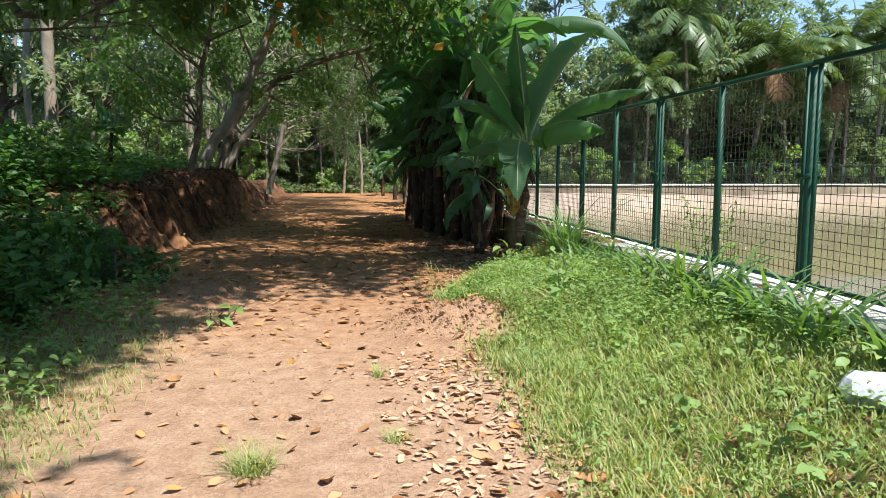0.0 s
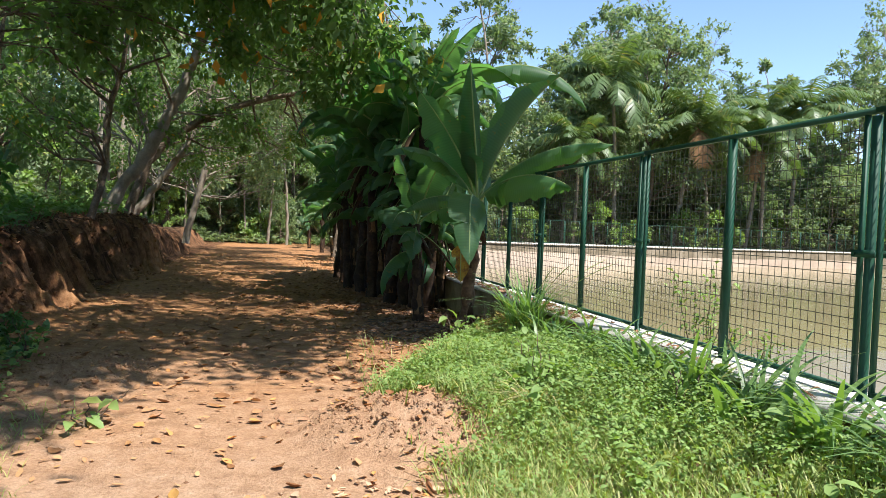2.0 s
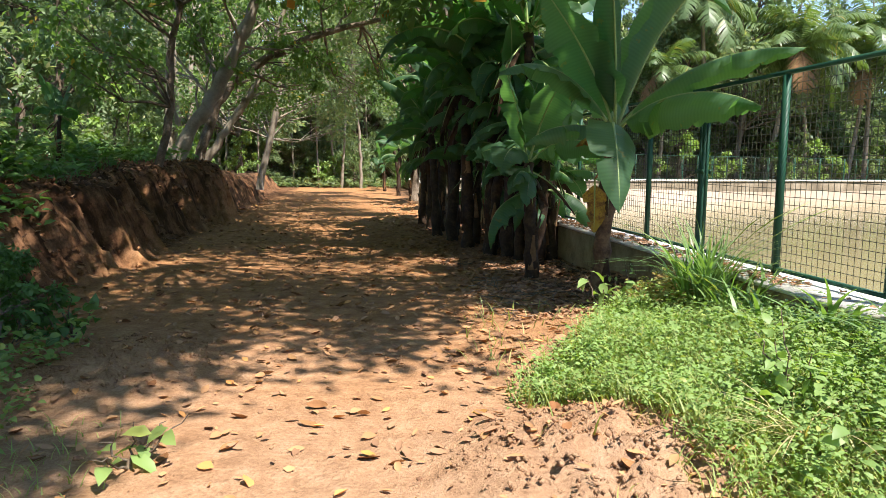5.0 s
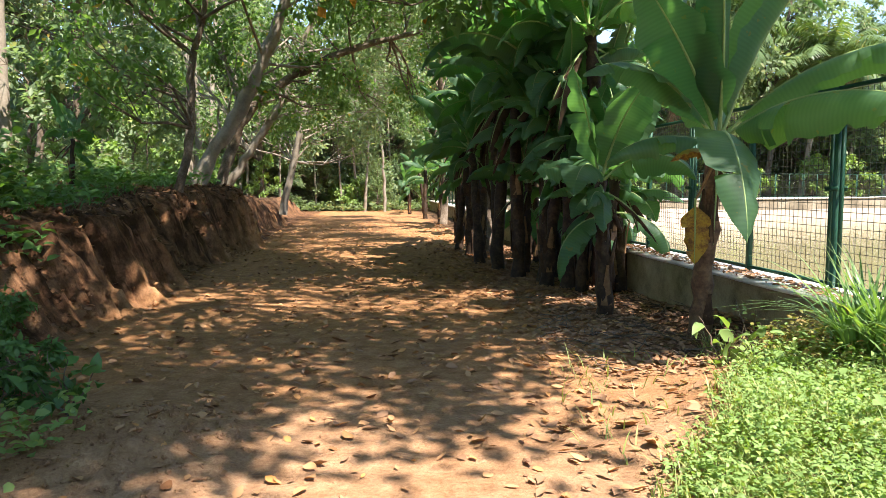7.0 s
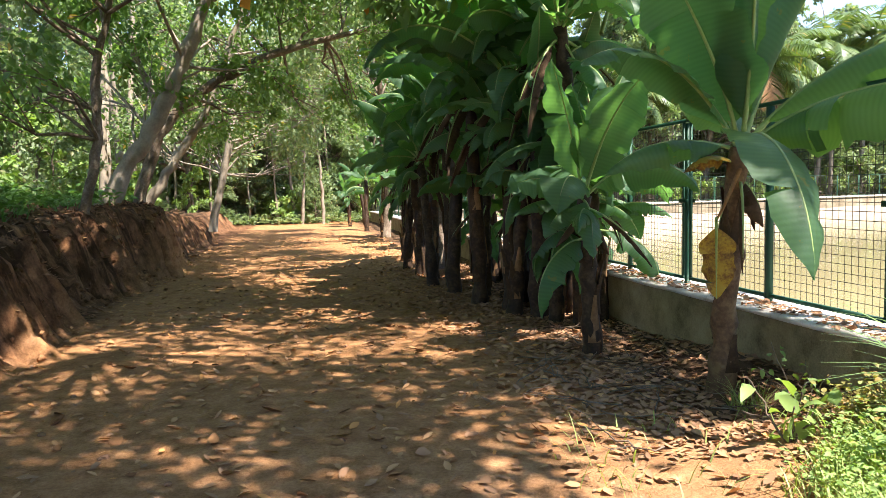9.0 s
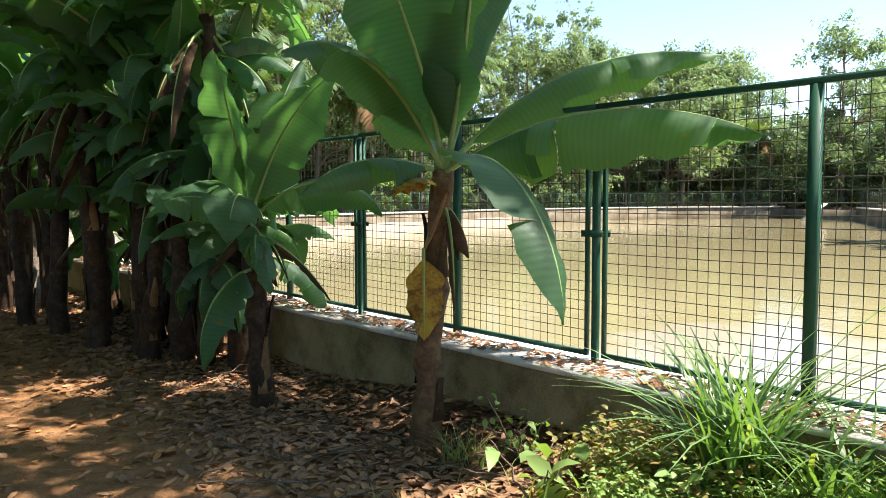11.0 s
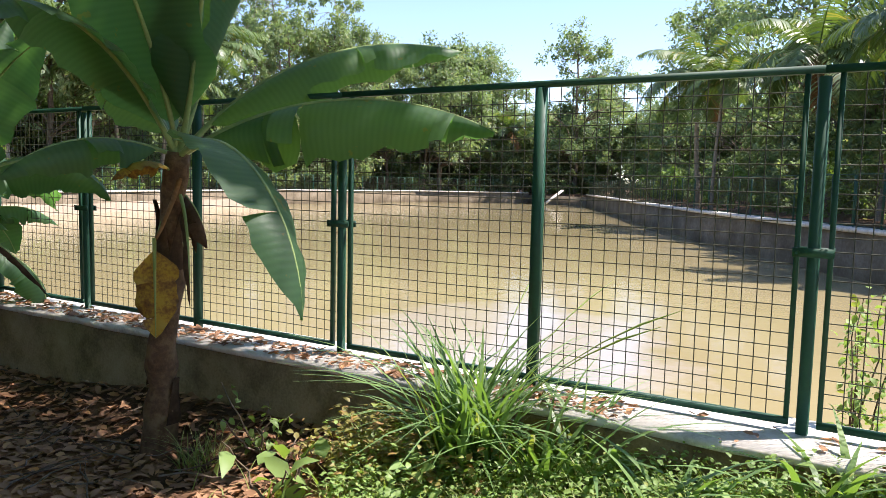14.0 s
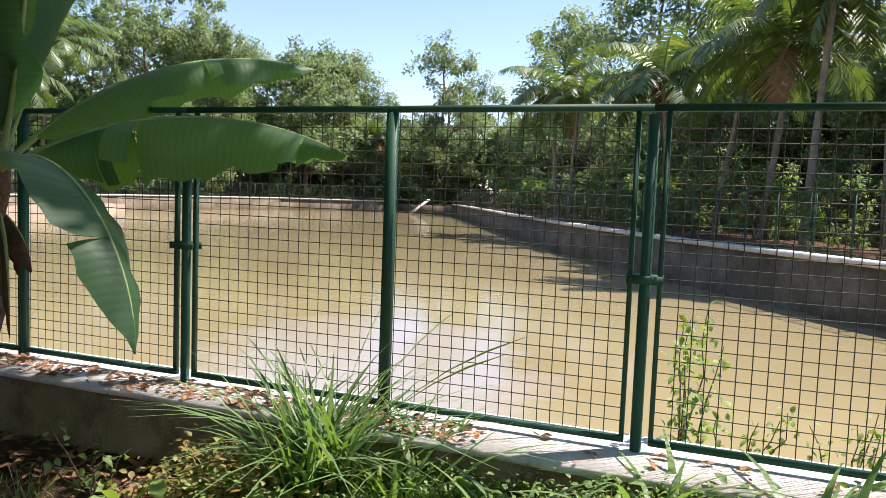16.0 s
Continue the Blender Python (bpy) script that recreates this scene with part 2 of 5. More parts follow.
WATER = water_material()

# ---------- mesh helpers ----------


def np_mesh(name, V, F, material, uv=None, smooth=False):
    V, F = np.asarray(V, np.float32), np.asarray(F, np.int32)
    me = bpy.data.meshes.new(name)
    me.vertices.add(len(V))
    me.vertices.foreach_set("co", V.ravel())
    me.loops.add(F.size)
    me.loops.foreach_set("vertex_index", F.ravel())
    me.polygons.add(len(F))
    me.polygons.foreach_set("loop_start", np.arange(0, F.size, F.shape[1], dtype=np.int32))
    me.update(calc_edges=True)
    if uv is not None:
        lay = me.uv_layers.new(name="UVMap")
        lay.data.foreach_set("uv", np.asarray(uv, np.float32)[F.ravel()].ravel())
    if smooth:
        me.polygons.foreach_set("use_smooth", np.ones(len(F), bool))
    me.materials.append(material)
    return me


def piece(name, me, parent=None, label="", m=None):
    ob = new(name, me)
    if parent:
        ob.parent = parent
    if m is not None:
        ob.matrix_basis = m
    if label:
        tagged(ob, label)
    return ob


def thing(name, label, category, group="", kind="", at=None):
    ob = new(name)
    ob.empty_display_size = 0.1
    if at is not None:
        ob.matrix_basis = at
    return tagged(ob, label, category, group, kind)


class Quads:
    """Collects quads of several tubes, boxes and grids into one mesh."""

    def __init__(self):
        self.V, self.F, self.UV, self.n = [], [], [], 0

    def add(self, V, F, uv=None):
        V = np.asarray(V, float)
        self.V.append(V)
        self.F.append(np.asarray(F) + self.n)
        self.UV.append(np.zeros((len(V), 2)) if uv is None else np.asarray(uv, float))
        self.n += len(V)

    def tube(self, P, R, sides=8, cap=True):
        P, R = np.asarray(P, float), np.asarray(R, float)
        k = len(P)
        T = np.gradient(P, axis=0)
        T /= np.linalg.norm(T, axis=1)[:, None] + 1e-9
        ref = np.where(np.abs(T[:, 2:3]) > 0.9, np.array([[1.0, 0, 0]]), np.array([[0, 0, 1.0]]))
        if np.abs(T[:, 2]).max() > 0.9 and np.abs(T[:, 2]).min() < 0.95:
            ref = np.tile(np.array([[0.93, 0.36, 0.0]]), (k, 1))
        A = np.cross(T, ref)
        A /= np.linalg.norm(A, axis=1)[:, None] + 1e-9
        B = np.cross(T, A)
        a = np.linspace(0, 2 * math.pi, sides, endpoint=False)
        V = P[:, None] + R[:, None, None] * (np.cos(a)[None, :, None] * A[:, None] + np.sin(a)[None, :, None] * B[:, None])
        F = [(i * sides + j, i * sides + (j + 1) % sides, (i + 1) * sides + (j + 1) % sides, (i + 1) * sides + j) for i in range(k - 1) for j in range(sides)]
        V = V.reshape(-1, 3)
        if cap and sides % 2 == 0:
            for base in (0, (k - 1) * sides):
                F += [(base + j, base + j + 1, base + sides - 2 - j, base + sides - 1 - j) for j in range(sides // 2 - 1)]
        self.add(V, F)

    def box(self, x0, x1, y0, y1, z0, z1):
        V = [(x, y, z) for z in (z0, z1) for y in (y0, y1) for x in (x0, x1)]
        self.add(V, [(0, 2, 3, 1), (4, 5, 7, 6), (0, 1, 5, 4), (2, 6, 7, 3), (0, 4, 6, 2), (1, 3, 7, 5)])

    def mesh(self, name, material, smooth=True, uv=False):
        return np_mesh(name, np.concatenate(self.V), np.concatenate(self.F), material, np.concatenate(self.UV) if uv else None, smooth)


def unit(a):
    return a / (np.linalg.norm(a, axis=-1, keepdims=True) + 1e-9)


def leaf_soup(name, C, D, L, W, material, rng, fold=0.12, up=None):
    """Many folded leaves: base C, direction D, length L, width W."""
    C, D = np.asarray(C, float), unit(np.asarray(D, float))
    n = len(C)
    L, W = np.broadcast_to(L, n)[:, None], np.broadcast_to(W, n)[:, None]
    S = unit(np.cross(D, rng.normal(size=(n, 3)) if up is None else np.asarray(up, float) + 0.35 * rng.normal(size=(n, 3))))
    N = np.cross(S, D)
    V = np.stack([C, C + D * L * 0.45 + S * W * 0.5 + N * W * fold, C + D * L - N * L * fold, C + D * L * 0.45 - S * W * 0.5 + N * W * fold], 1).reshape(-1, 3)
    i = np.arange(n)[:, None] * 4
    F = np.concatenate([i + np.array([[0, 1, 2]]), i + np.array([[0, 2, 3]])], 1).reshape(-1, 3)
    return np_mesh(name, V, F, material)


def fine_leaves(name, C, D, L, W, material, rng, up=None):
    """Like leaf_soup, each leaf with an oval outline and a bend along its length."""
    C, D = np.asarray(C, float), unit(np.asarray(D, float))
    n = len(C)
    L, W = np.broadcast_to(L, n)[:, None], np.broadcast_to(W, n)[:, None]
    S = unit(np.cross(D, rng.normal(size=(n, 3)) if up is None else np.asarray(up, float) + 0.35 * rng.normal(size=(n, 3))))
    N = np.cross(S, D) * np.sign(np.cross(S, D)[:, 2:3] + 1e-6)
    rows = [C]
    for u, w, v in ((0.3, 0.47, 0.07), (0.68, 0.36, 0.05)):
        rows += [C + D * L * u + S * W * w + N * L * (v + 0.05), C + D * L * u + N * L * v, C + D * L * u - S * W * w + N * L * (v + 0.05)]
    rows.append(C + D * L - N * L * 0.12)
    V = np.stack(rows, 1).reshape(-1, 3)
    tri = np.array([(0, 1, 2), (0, 2, 3), (1, 4, 5), (1, 5, 2), (2, 5, 6), (2, 6, 3), (4, 7, 5), (5, 7, 6)])
    F = (np.arange(n)[:, None, None] * 8 + tri[None]).reshape(-1, 3)
    return np_mesh(name, V, F, material, None, True)


def blades(name, C, H, W, bend, material, rng, segs=3, lean=0.35):
    """Grass blades as bent tapering strips."""
    C = np.asarray(C, float)
    n = len(C)
    a = rng.uniform(0, 2 * math.pi, n)
    out = np.stack([np.cos(a), np.sin(a), np.zeros(n)], 1)
    side = np.stack([-np.sin(a), np.cos(a), np.zeros(n)], 1)
    H, W, bend = (np.broadcast_to(v, n) for v in (H, W, bend))
    rows = []
    for k in range(segs + 1):
        s = k / segs
        off = out * (H * (lean * s + bend * s ** 2.2))[:, None] + np.array([0, 0, 1.0]) * (H * (s - 0.55 * bend * s ** 2.6))[:, None]
        w = (W * (1 - 0.92 * s ** 1.6) * 0.5)[:, None]
        rows += [C + off + side * w, C + off - side * w]
    V = np.stack(rows, 1).reshape(-1, 3)
    i = np.arange(n)[:, None] * (2 * (segs + 1))
    F = np.concatenate([i + np.array([[2 * k, 2 * k + 1, 2 * k + 3, 2 * k + 2]]) for k in range(segs)], 1).reshape(-1, 4)
    return np_mesh(name, V, F, material, None, True)


# ---------- the lie of the land ----------
POND = [(3.6, 45.0), (16, 46.0), (30, 50.5), (50, 56.5), (72, 55), (84, 46), (80, 37), (62, 28.2), (45, 20.4), (34, 15.0), (23.8, 9.3), (17.2, 4.7), (11, -1.0), (6.5, -6.0), (3.6, -9.0)]


def fnoise(x, y, s, seed=0.0):
    return noise.noise((x * s, y * s, seed))


def smooth(a, b, v):
    t = min(1.0, max(0.0, (v - a) / (b - a)))
    return t * t * (3 - 2 * t)


def in_pond(x, y, grow=1.6):
    inside = False
    near = 1e9
    for (x0, y0), (x1, y1) in zip(POND, POND[1:] + POND[:1]):
        if (y0 > y) != (y1 > y) and x < (x1 - x0) * (y - y0) / (y1 - y0) + x0:
            inside = not inside
        dx, dy = x1 - x0, y1 - y0
        t = min(1, max(0, ((x - x0) * dx + (y - y0) * dy) / (dx * dx + dy * dy)))
        near = min(near, math.hypot(x - x0 - t * dx, y - y0 - t * dy))
    return inside or near < grow


def bank_foot(y):
    """x of the foot of the cut bank beside the track."""
    f = -2.62 - 0.22 * math.sin((y - 15) * 0.7) - 0.045 * max(0, y - 21)
    return f - 0.42 * max(0.0, 12.8 - y)


def bank_height(y):
    h = 1.0 + 0.28 * smooth(15, 21, y) - 0.55 * smooth(22.5, 33, y)
    return h * smooth(7.0, 13.2, y) + 0.35 * (1 - smooth(7.0, 13.2, y))


def ground_z(x, y):
    z = 0.03 * fnoise(x, y, 0.5) + 0.012 * fnoise(x, y, 2.7, 3.0)
    if -6 < x < 3.2 and -2 < y < 30:
        z += 0.010 * fnoise(x, y, 6.5, 1.0) + 0.006 * abs(fnoise(x, y, 15.0, 2.0))
    d = bank_foot(y) - x
    if d > -0.5:
        run = 0.75 + 0.8 * (1 - smooth(9.5, 13.5, y))
        ridge = 0.42 * fnoise(0.25 * x, y, 2.2, 7.0) + 0.26 * fnoise(0.3 * x, y, 5.5, 8.0) + 0.10 * fnoise(x, y, 9.0, 9.0)
        t = smooth(0, run, d + ridge * smooth(9, 13, y))
        rough = smooth(-0.3, 0.2, d) * (1 - smooth(1.1, 1.8, d)) * smooth(8, 11, y)
        z += rough * (0.10 * fnoise(x, y, 4.2, 12.0) + 0.075 * abs(fnoise(x, y, 8.0, 13.0)) + 0.04 * fnoise(x, y, 14.0, 14.0))
        z += bank_height(y) * t + 0.05 * max(0, d - 0.5) ** 0.9 + 0.14 * fnoise(x, y, 0.8, 5.0) * smooth(0.3, 2, d)
    # grassy mound against the pond wall
    if x > 0.9 and y < 11.5:
        z += (0.39 - 0.12 * smooth(7.8, 9.4, y)) * smooth(1.25, 3.0, x) * (1 - smooth(9.9, 11.0, y))
    # earth and litter banked up against the wall
    if x > 2.4 and y > 9:
        z += (0.07 + 0.12 * (1 - smooth(11.8, 13.2, y))) * smooth(2.68, 3.1, x) * smooth(9.9, 11.0, y)
    # loose soil heaps at the edges of the track
    for hx, hy, hr, hh in ((1.35, 7.35, 0.8, 0.17), (1.75, 8.9, 0.6, 0.10), (-1.25, 9.3, 0.75, 0.12), (1.4, 5.6, 0.5, 0.05)):
        q = math.hypot(x - hx, (y - hy) * 0.8) / hr
        if q < 1:
            z += (1 - q * q) ** 1.5 * hh * (1 + 0.7 * fnoise(x, y, 9.0, 4.0))
    return z


def build_ground():
    xs = [-900, -400, -200, -110, -70, -48, -36, -28, -22, -18, -15, -12.5, -10.5, -9, -8, -7.3] + list(np.arange(-6.8, 3.25, 0.075)) + [3.3, 3.5, 4.5, 6, 8] + list(np.arange(10, 96, 3.0)) + [100, 115, 140, 200, 400, 900]
    ys = [-900, -400, -200, -100, -60, -40, -28, -20, -15, -11, -8, -6, -4.5, -3] + list(np.arange(-2, 23, 0.085)) + list(np.arange(23.2, 48, 0.4)) + list(np.arange(49, 70, 2.0)) + [74, 82, 95, 120, 200, 400, 900]
    V = []
    for y in ys:
        for x in xs:
            if x > 3.4 and in_pond(x, y):
                z = -3.0
            elif x > 3.3 and 0 < y < 60 or x > 3.4:
                z = 0.42 + 0.15 * fnoise(x, y, 0.1)
            else:
                z = ground_z(x, y)
            V.append((x, y, z))
    nx = len(xs)
    i = np.arange(len(ys) - 1)[:, None] * nx + np.arange(nx - 1)[None]
    F = np.stack([i, i + 1, i + 1 + nx, i + nx], -1).reshape(-1, 4)
    tagged(new("ground", np_mesh("ground", V, F, GROUND, None, True)), "bare reddish laterite earth track and forest floor", "ground", kind="structure")


build_ground()


def offset_line(pts, d):
    """The outline pts moved sideways by d."""
    out, n = [], len(pts)
    for i, p in enumerate(pts):
        a, b = np.array(pts[max(0, i - 1)], float), np.array(pts[min(n - 1, i + 1)], float)
        t = unit(b - a)
        out.append((p[0] - t[1] * d, p[1] + t[0] * d))
    return out


def wall_strip(name, inner, outer, z0, z1, material, label, dz=0.0):
    q = Quads()
    V, F = [], []
    for (x0, y0), (x1, y1) in zip(inner, outer):
        V += [(x0, y0, z0), (x0, y0, z1), (x1, y1, z1 - dz), (x1, y1, z0)]
    for i in range(len(inner) - 1):
        for j in range(4):
            F.append((i * 4 + j, i * 4 + (j + 1) % 4, i * 4 + 4 + (j + 1) % 4, i * 4 + 4 + j))
    F += [(0, 3, 2, 1), tuple(len(V) - 4 + j for j in range(4))]
    q.add(V, F)
    return tagged(new(name, q.mesh(name, material, False)), label, "wall", kind="structure")


def dense(pts, step):
    out = []
    for (x0, y0), (x1, y1) in zip(pts[:-1], pts[1:]):
        k = max(1, int(math.hypot(x1 - x0, y1 - y0) / step))
        out += [(x0 + (x1 - x0) * i / k, y0 + (y1 - y0) * i / k) for i in range(k)]
    return out + [pts[-1]]


def build_pond():
    pts = [Vector((x, y, WATER_Z)) for x, y in POND]
    bm = bmesh.new()
    bm.faces.new([bm.verts.new(p) for p in pts])
    bmesh.ops.triangulate(bm, faces=bm.faces[:])
    me = bpy.data.meshes.new("water")
    bm.to_mesh(me)
    bm.free()
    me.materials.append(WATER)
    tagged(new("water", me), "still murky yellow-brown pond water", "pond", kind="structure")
    # far walls: north side, then the shaded south side
    north = dense(POND[:6], 2.4)
    south = dense(POND[6:], 2.4)
    for name, line, label in (("wall_north", north, "sunlit weathered cement wall along the far pond bank"), ("wall_south", south, "shaded stained cement wall along the curved pond side")):
        wall_strip(name, line, offset_line(line, 0.5), -2.0, RIM_Z - 0.1, FARWALL, label)
        rim = wall_strip("trim_" + name, offset_line(line, -0.06), offset_line(line, 0.56), RIM_Z - 0.096, RIM_Z + 0.02, COPING, "pale cement coping along the pond wall")
        rim["category"] = "coping"
    east = [POND[5], POND[6]]
    wall_strip("wall_east", east, offset_line(east, 0.5), -2.0, RIM_Z - 0.3, FARWALL, "low cement wall at the far pond corner")
    # sandy slope that runs into the water below the north wall
    a = dense(POND[:4], 2.0)
    b = [(x + 0.05 * math.sin(i), y - 6.0 + 5.7 * smooth(5, 24, x) + 0.05 * math.sin(i * 1.7)) for i, (x, y) in enumerate(a)]
    q = Quads()
    V = [p for (x0, y0), (x1, y1) in zip(a, b) for p in ((x0, y0 + 0.1, 0.05), (x1, y1, WATER_Z - 0.1))]
    q.add(V, [(2 * i, 2 * i + 2, 2 * i + 3, 2 * i + 1) for i in range(len(a) - 1)])
    tagged(new("pond_apron", q.mesh("pond_apron", APRON)), "pale sandy slope running down into the pond", "bank", kind="structure")


build_pond()


def build_near_wall():
    rng = np.random.default_rng(5)
    ys = np.arange(-9, 45.01, 0.25)
    V, F = [], []
    for y in ys:
        j = rng.normal(size=4) * 0.006
        V += [(3.12 + j[0], y, -0.4), (3.11 + j[1], y, 0.515 + j[2]), (3.60 + j[3], y, 0.515), (3.6, y, -2.0)]
    for i in range(len(ys) - 1):
        F += [(i * 4 + j, i * 4 + j + 1, i * 4 + 5 + j, i * 4 + 4 + j) for j in range(3)]
    q = Quads()
    q.add(V, F)
    tagged(new("wall_west", q.mesh("wall_west", CONCRETE, False)), "low mossy grey concrete wall between track and pond", "wall", kind="structure")
    V, F = [], []
    for y in ys:
        j = rng.normal(size=4) * 0.007
        V += [(3.095 + j[0], y, 0.519), (3.09 + j[1], y, 0.553 + j[2] * 0.3), (3.62 + j[3], y, 0.553), (3.62, y, 0.519)]
    for i in range(len(ys) - 1):
        F += [(i * 4 + j, i * 4 + (j + 1) % 4, i * 4 + 4 + (j + 1) % 4, i * 4 + 4 + j) for j in range(4)]
    q = Quads()
    q.add(V, F)
    tagged(new("trim_coping", q.mesh("trim_coping", COPING, False)), "pale sunlit cement coping on top of the low wall", "coping", kind="structure")


build_near_wall()


def build_ledge():
    """Earth ledge at the inner foot of the wall, where saplings root."""
    q = Quads()
    ys = np.arange(-8.5, 44.6, 0.25)
    V = [pt for i, y in enumerate(ys) for pt in ((3.6, y, 0.06 + 0.03 * math.sin(i * 1.3)), (4.1 + 0.06 * math.sin(i * 2.1), y, -0.02), (4.45 + 0.1 * math.sin(i * 1.1), y, -0.95))]
    q.add(V, [(3 * i + j, 3 * i + j + 1, 3 * i + j + 4, 3 * i + j + 3) for i in range(len(ys) - 1) for j in range(2)])
    tagged(new("pond_ledge", q.mesh("pond_ledge", GROUND)), "narrow earth ledge at the inner foot of the wall", "bank", kind="structure")


build_ledge()

# ---------- fence ----------
FENCE_X, BAY, POST_Y, BASE_Z, TOP_Z = 3.40, 2.42, 8.238, 0.557, 2.045


def fence_panel(at):
    """A welded-mesh panel with its tube frame; runs along local y."""
    root = thing("fence", "dark green steel fence panel with square wire mesh", "fence", "fence along the pond wall", at=at)
    h, L, g = TOP_Z - BASE_Z, BAY, 0.052
    for name, box in (("top_rail", (-0.016, 0.016, 0.0, L, h - 0.03, h)), ("bottom_rail", (-0.014, 0.014, g, L - g, 0.028, 0.055)),
                      ("side_bar", (-0.012, 0.012, g, g + 0.02, 0.055, h - 0.03)), ("side_bar", (-0.012, 0.012, L - g - 0.02, L - g, 0.055, h - 0.03)),
                      ("middle_bar", (-0.019, 0.019, L / 2 - 0.025, L / 2 + 0.025, -0.01, h - 0.03))):
        q = Quads()
        q.box(*box)
        piece(name, q.mesh(name, GREEN, False), root)
    q = Quads()
    for i in range(1, 24):
        z = 0.055 + (h - 0.095) * i / 24
        q.tube([(0.02, g, z), (0.02, L * 0.3, z + 0.003), (0.02, L * 0.7, z - 0.002), (0.02, L - g, z)], [0.0023] * 4, 4, False)
    for i in range(1, 37):
        y = g + 0.03 + (L - 2 * g - 0.06) * i / 37
        q.tube([(0.023, y, 0.03), (0.023, y + 0.002, h * 0.5), (0.023, y, h - 0.02)], [0.0023] * 3, 4, False)
    piece("wire_mesh", q.mesh("wire_mesh", WIRE), root, "rusty green wire mesh of small squares")
    return root


def fence_post(at):
    root = thing("fence_post", "thick round green steel fence post with a clamp", "post", "posts of the pond fence", at=at)
    h = TOP_Z - BASE_Z
    q = Quads()
    q.tube([(0, 0, -0.02), (0, 0, 0.2), (0, 0, h - 0.045), (0, 0, h - 0.042)], [0.0245, 0.0245, 0.0245, 0.02], 14)
    piece("pipe", q.mesh("pipe", GREEN), root)
    q = Quads()
    q.box(-0.045, -0.034, -0.075, 0.075, h * 0.49, h * 0.515)
    q.box(0.026, 0.035, -0.075, 0.075, h * 0.49, h * 0.515)
    q.tube([(-0.052, 0.055, h * 0.502), (0.042, 0.055, h * 0.502)], [0.008, 0.008], 8)
    piece("clamp", q.mesh("clamp", GREEN, False), root)
    return root


panel0 = fence_panel(pose(FENCE_X, POST_Y, BASE_Z))
post0 = fence_post(pose(FENCE_X, POST_Y, BASE_Z))
for k in range(-5, 15):
    if k:
        copy_thing(panel0, pose(FENCE_X, POST_Y + BAY * k, BASE_Z))
        copy_thing(post0, pose(FENCE_X, POST_Y + BAY * k, BASE_Z))


def far_fence(line):
    pts = dense(line, 0.1)
    acc, last = 0.0, 0
    for i in range(1, len(pts)):
        acc += math.dist(pts[i], pts[i - 1])
        if acc >= BAY - 0.03:
            (x0, y0), (x1, y1) = pts[last], pts[i]
            a = math.degrees(math.atan2(y1 - y0, x1 - x0)) - 90
            tagged(copy_thing(panel0, pose(x0, y0, RIM_Z + 0.02, 0, 0, a)), group="fence on the far pond walls")
            tagged(copy_thing(post0, pose(x0, y0, RIM_Z + 0.02, 0, 0, a)), group="posts on the far pond walls")
            acc, last = 0.0, i


far_fence(offset_line(dense(POND[:6], 2.4), 0.3))
far_fence(offset_line(dense(POND[6:13], 2.4), 0.3))

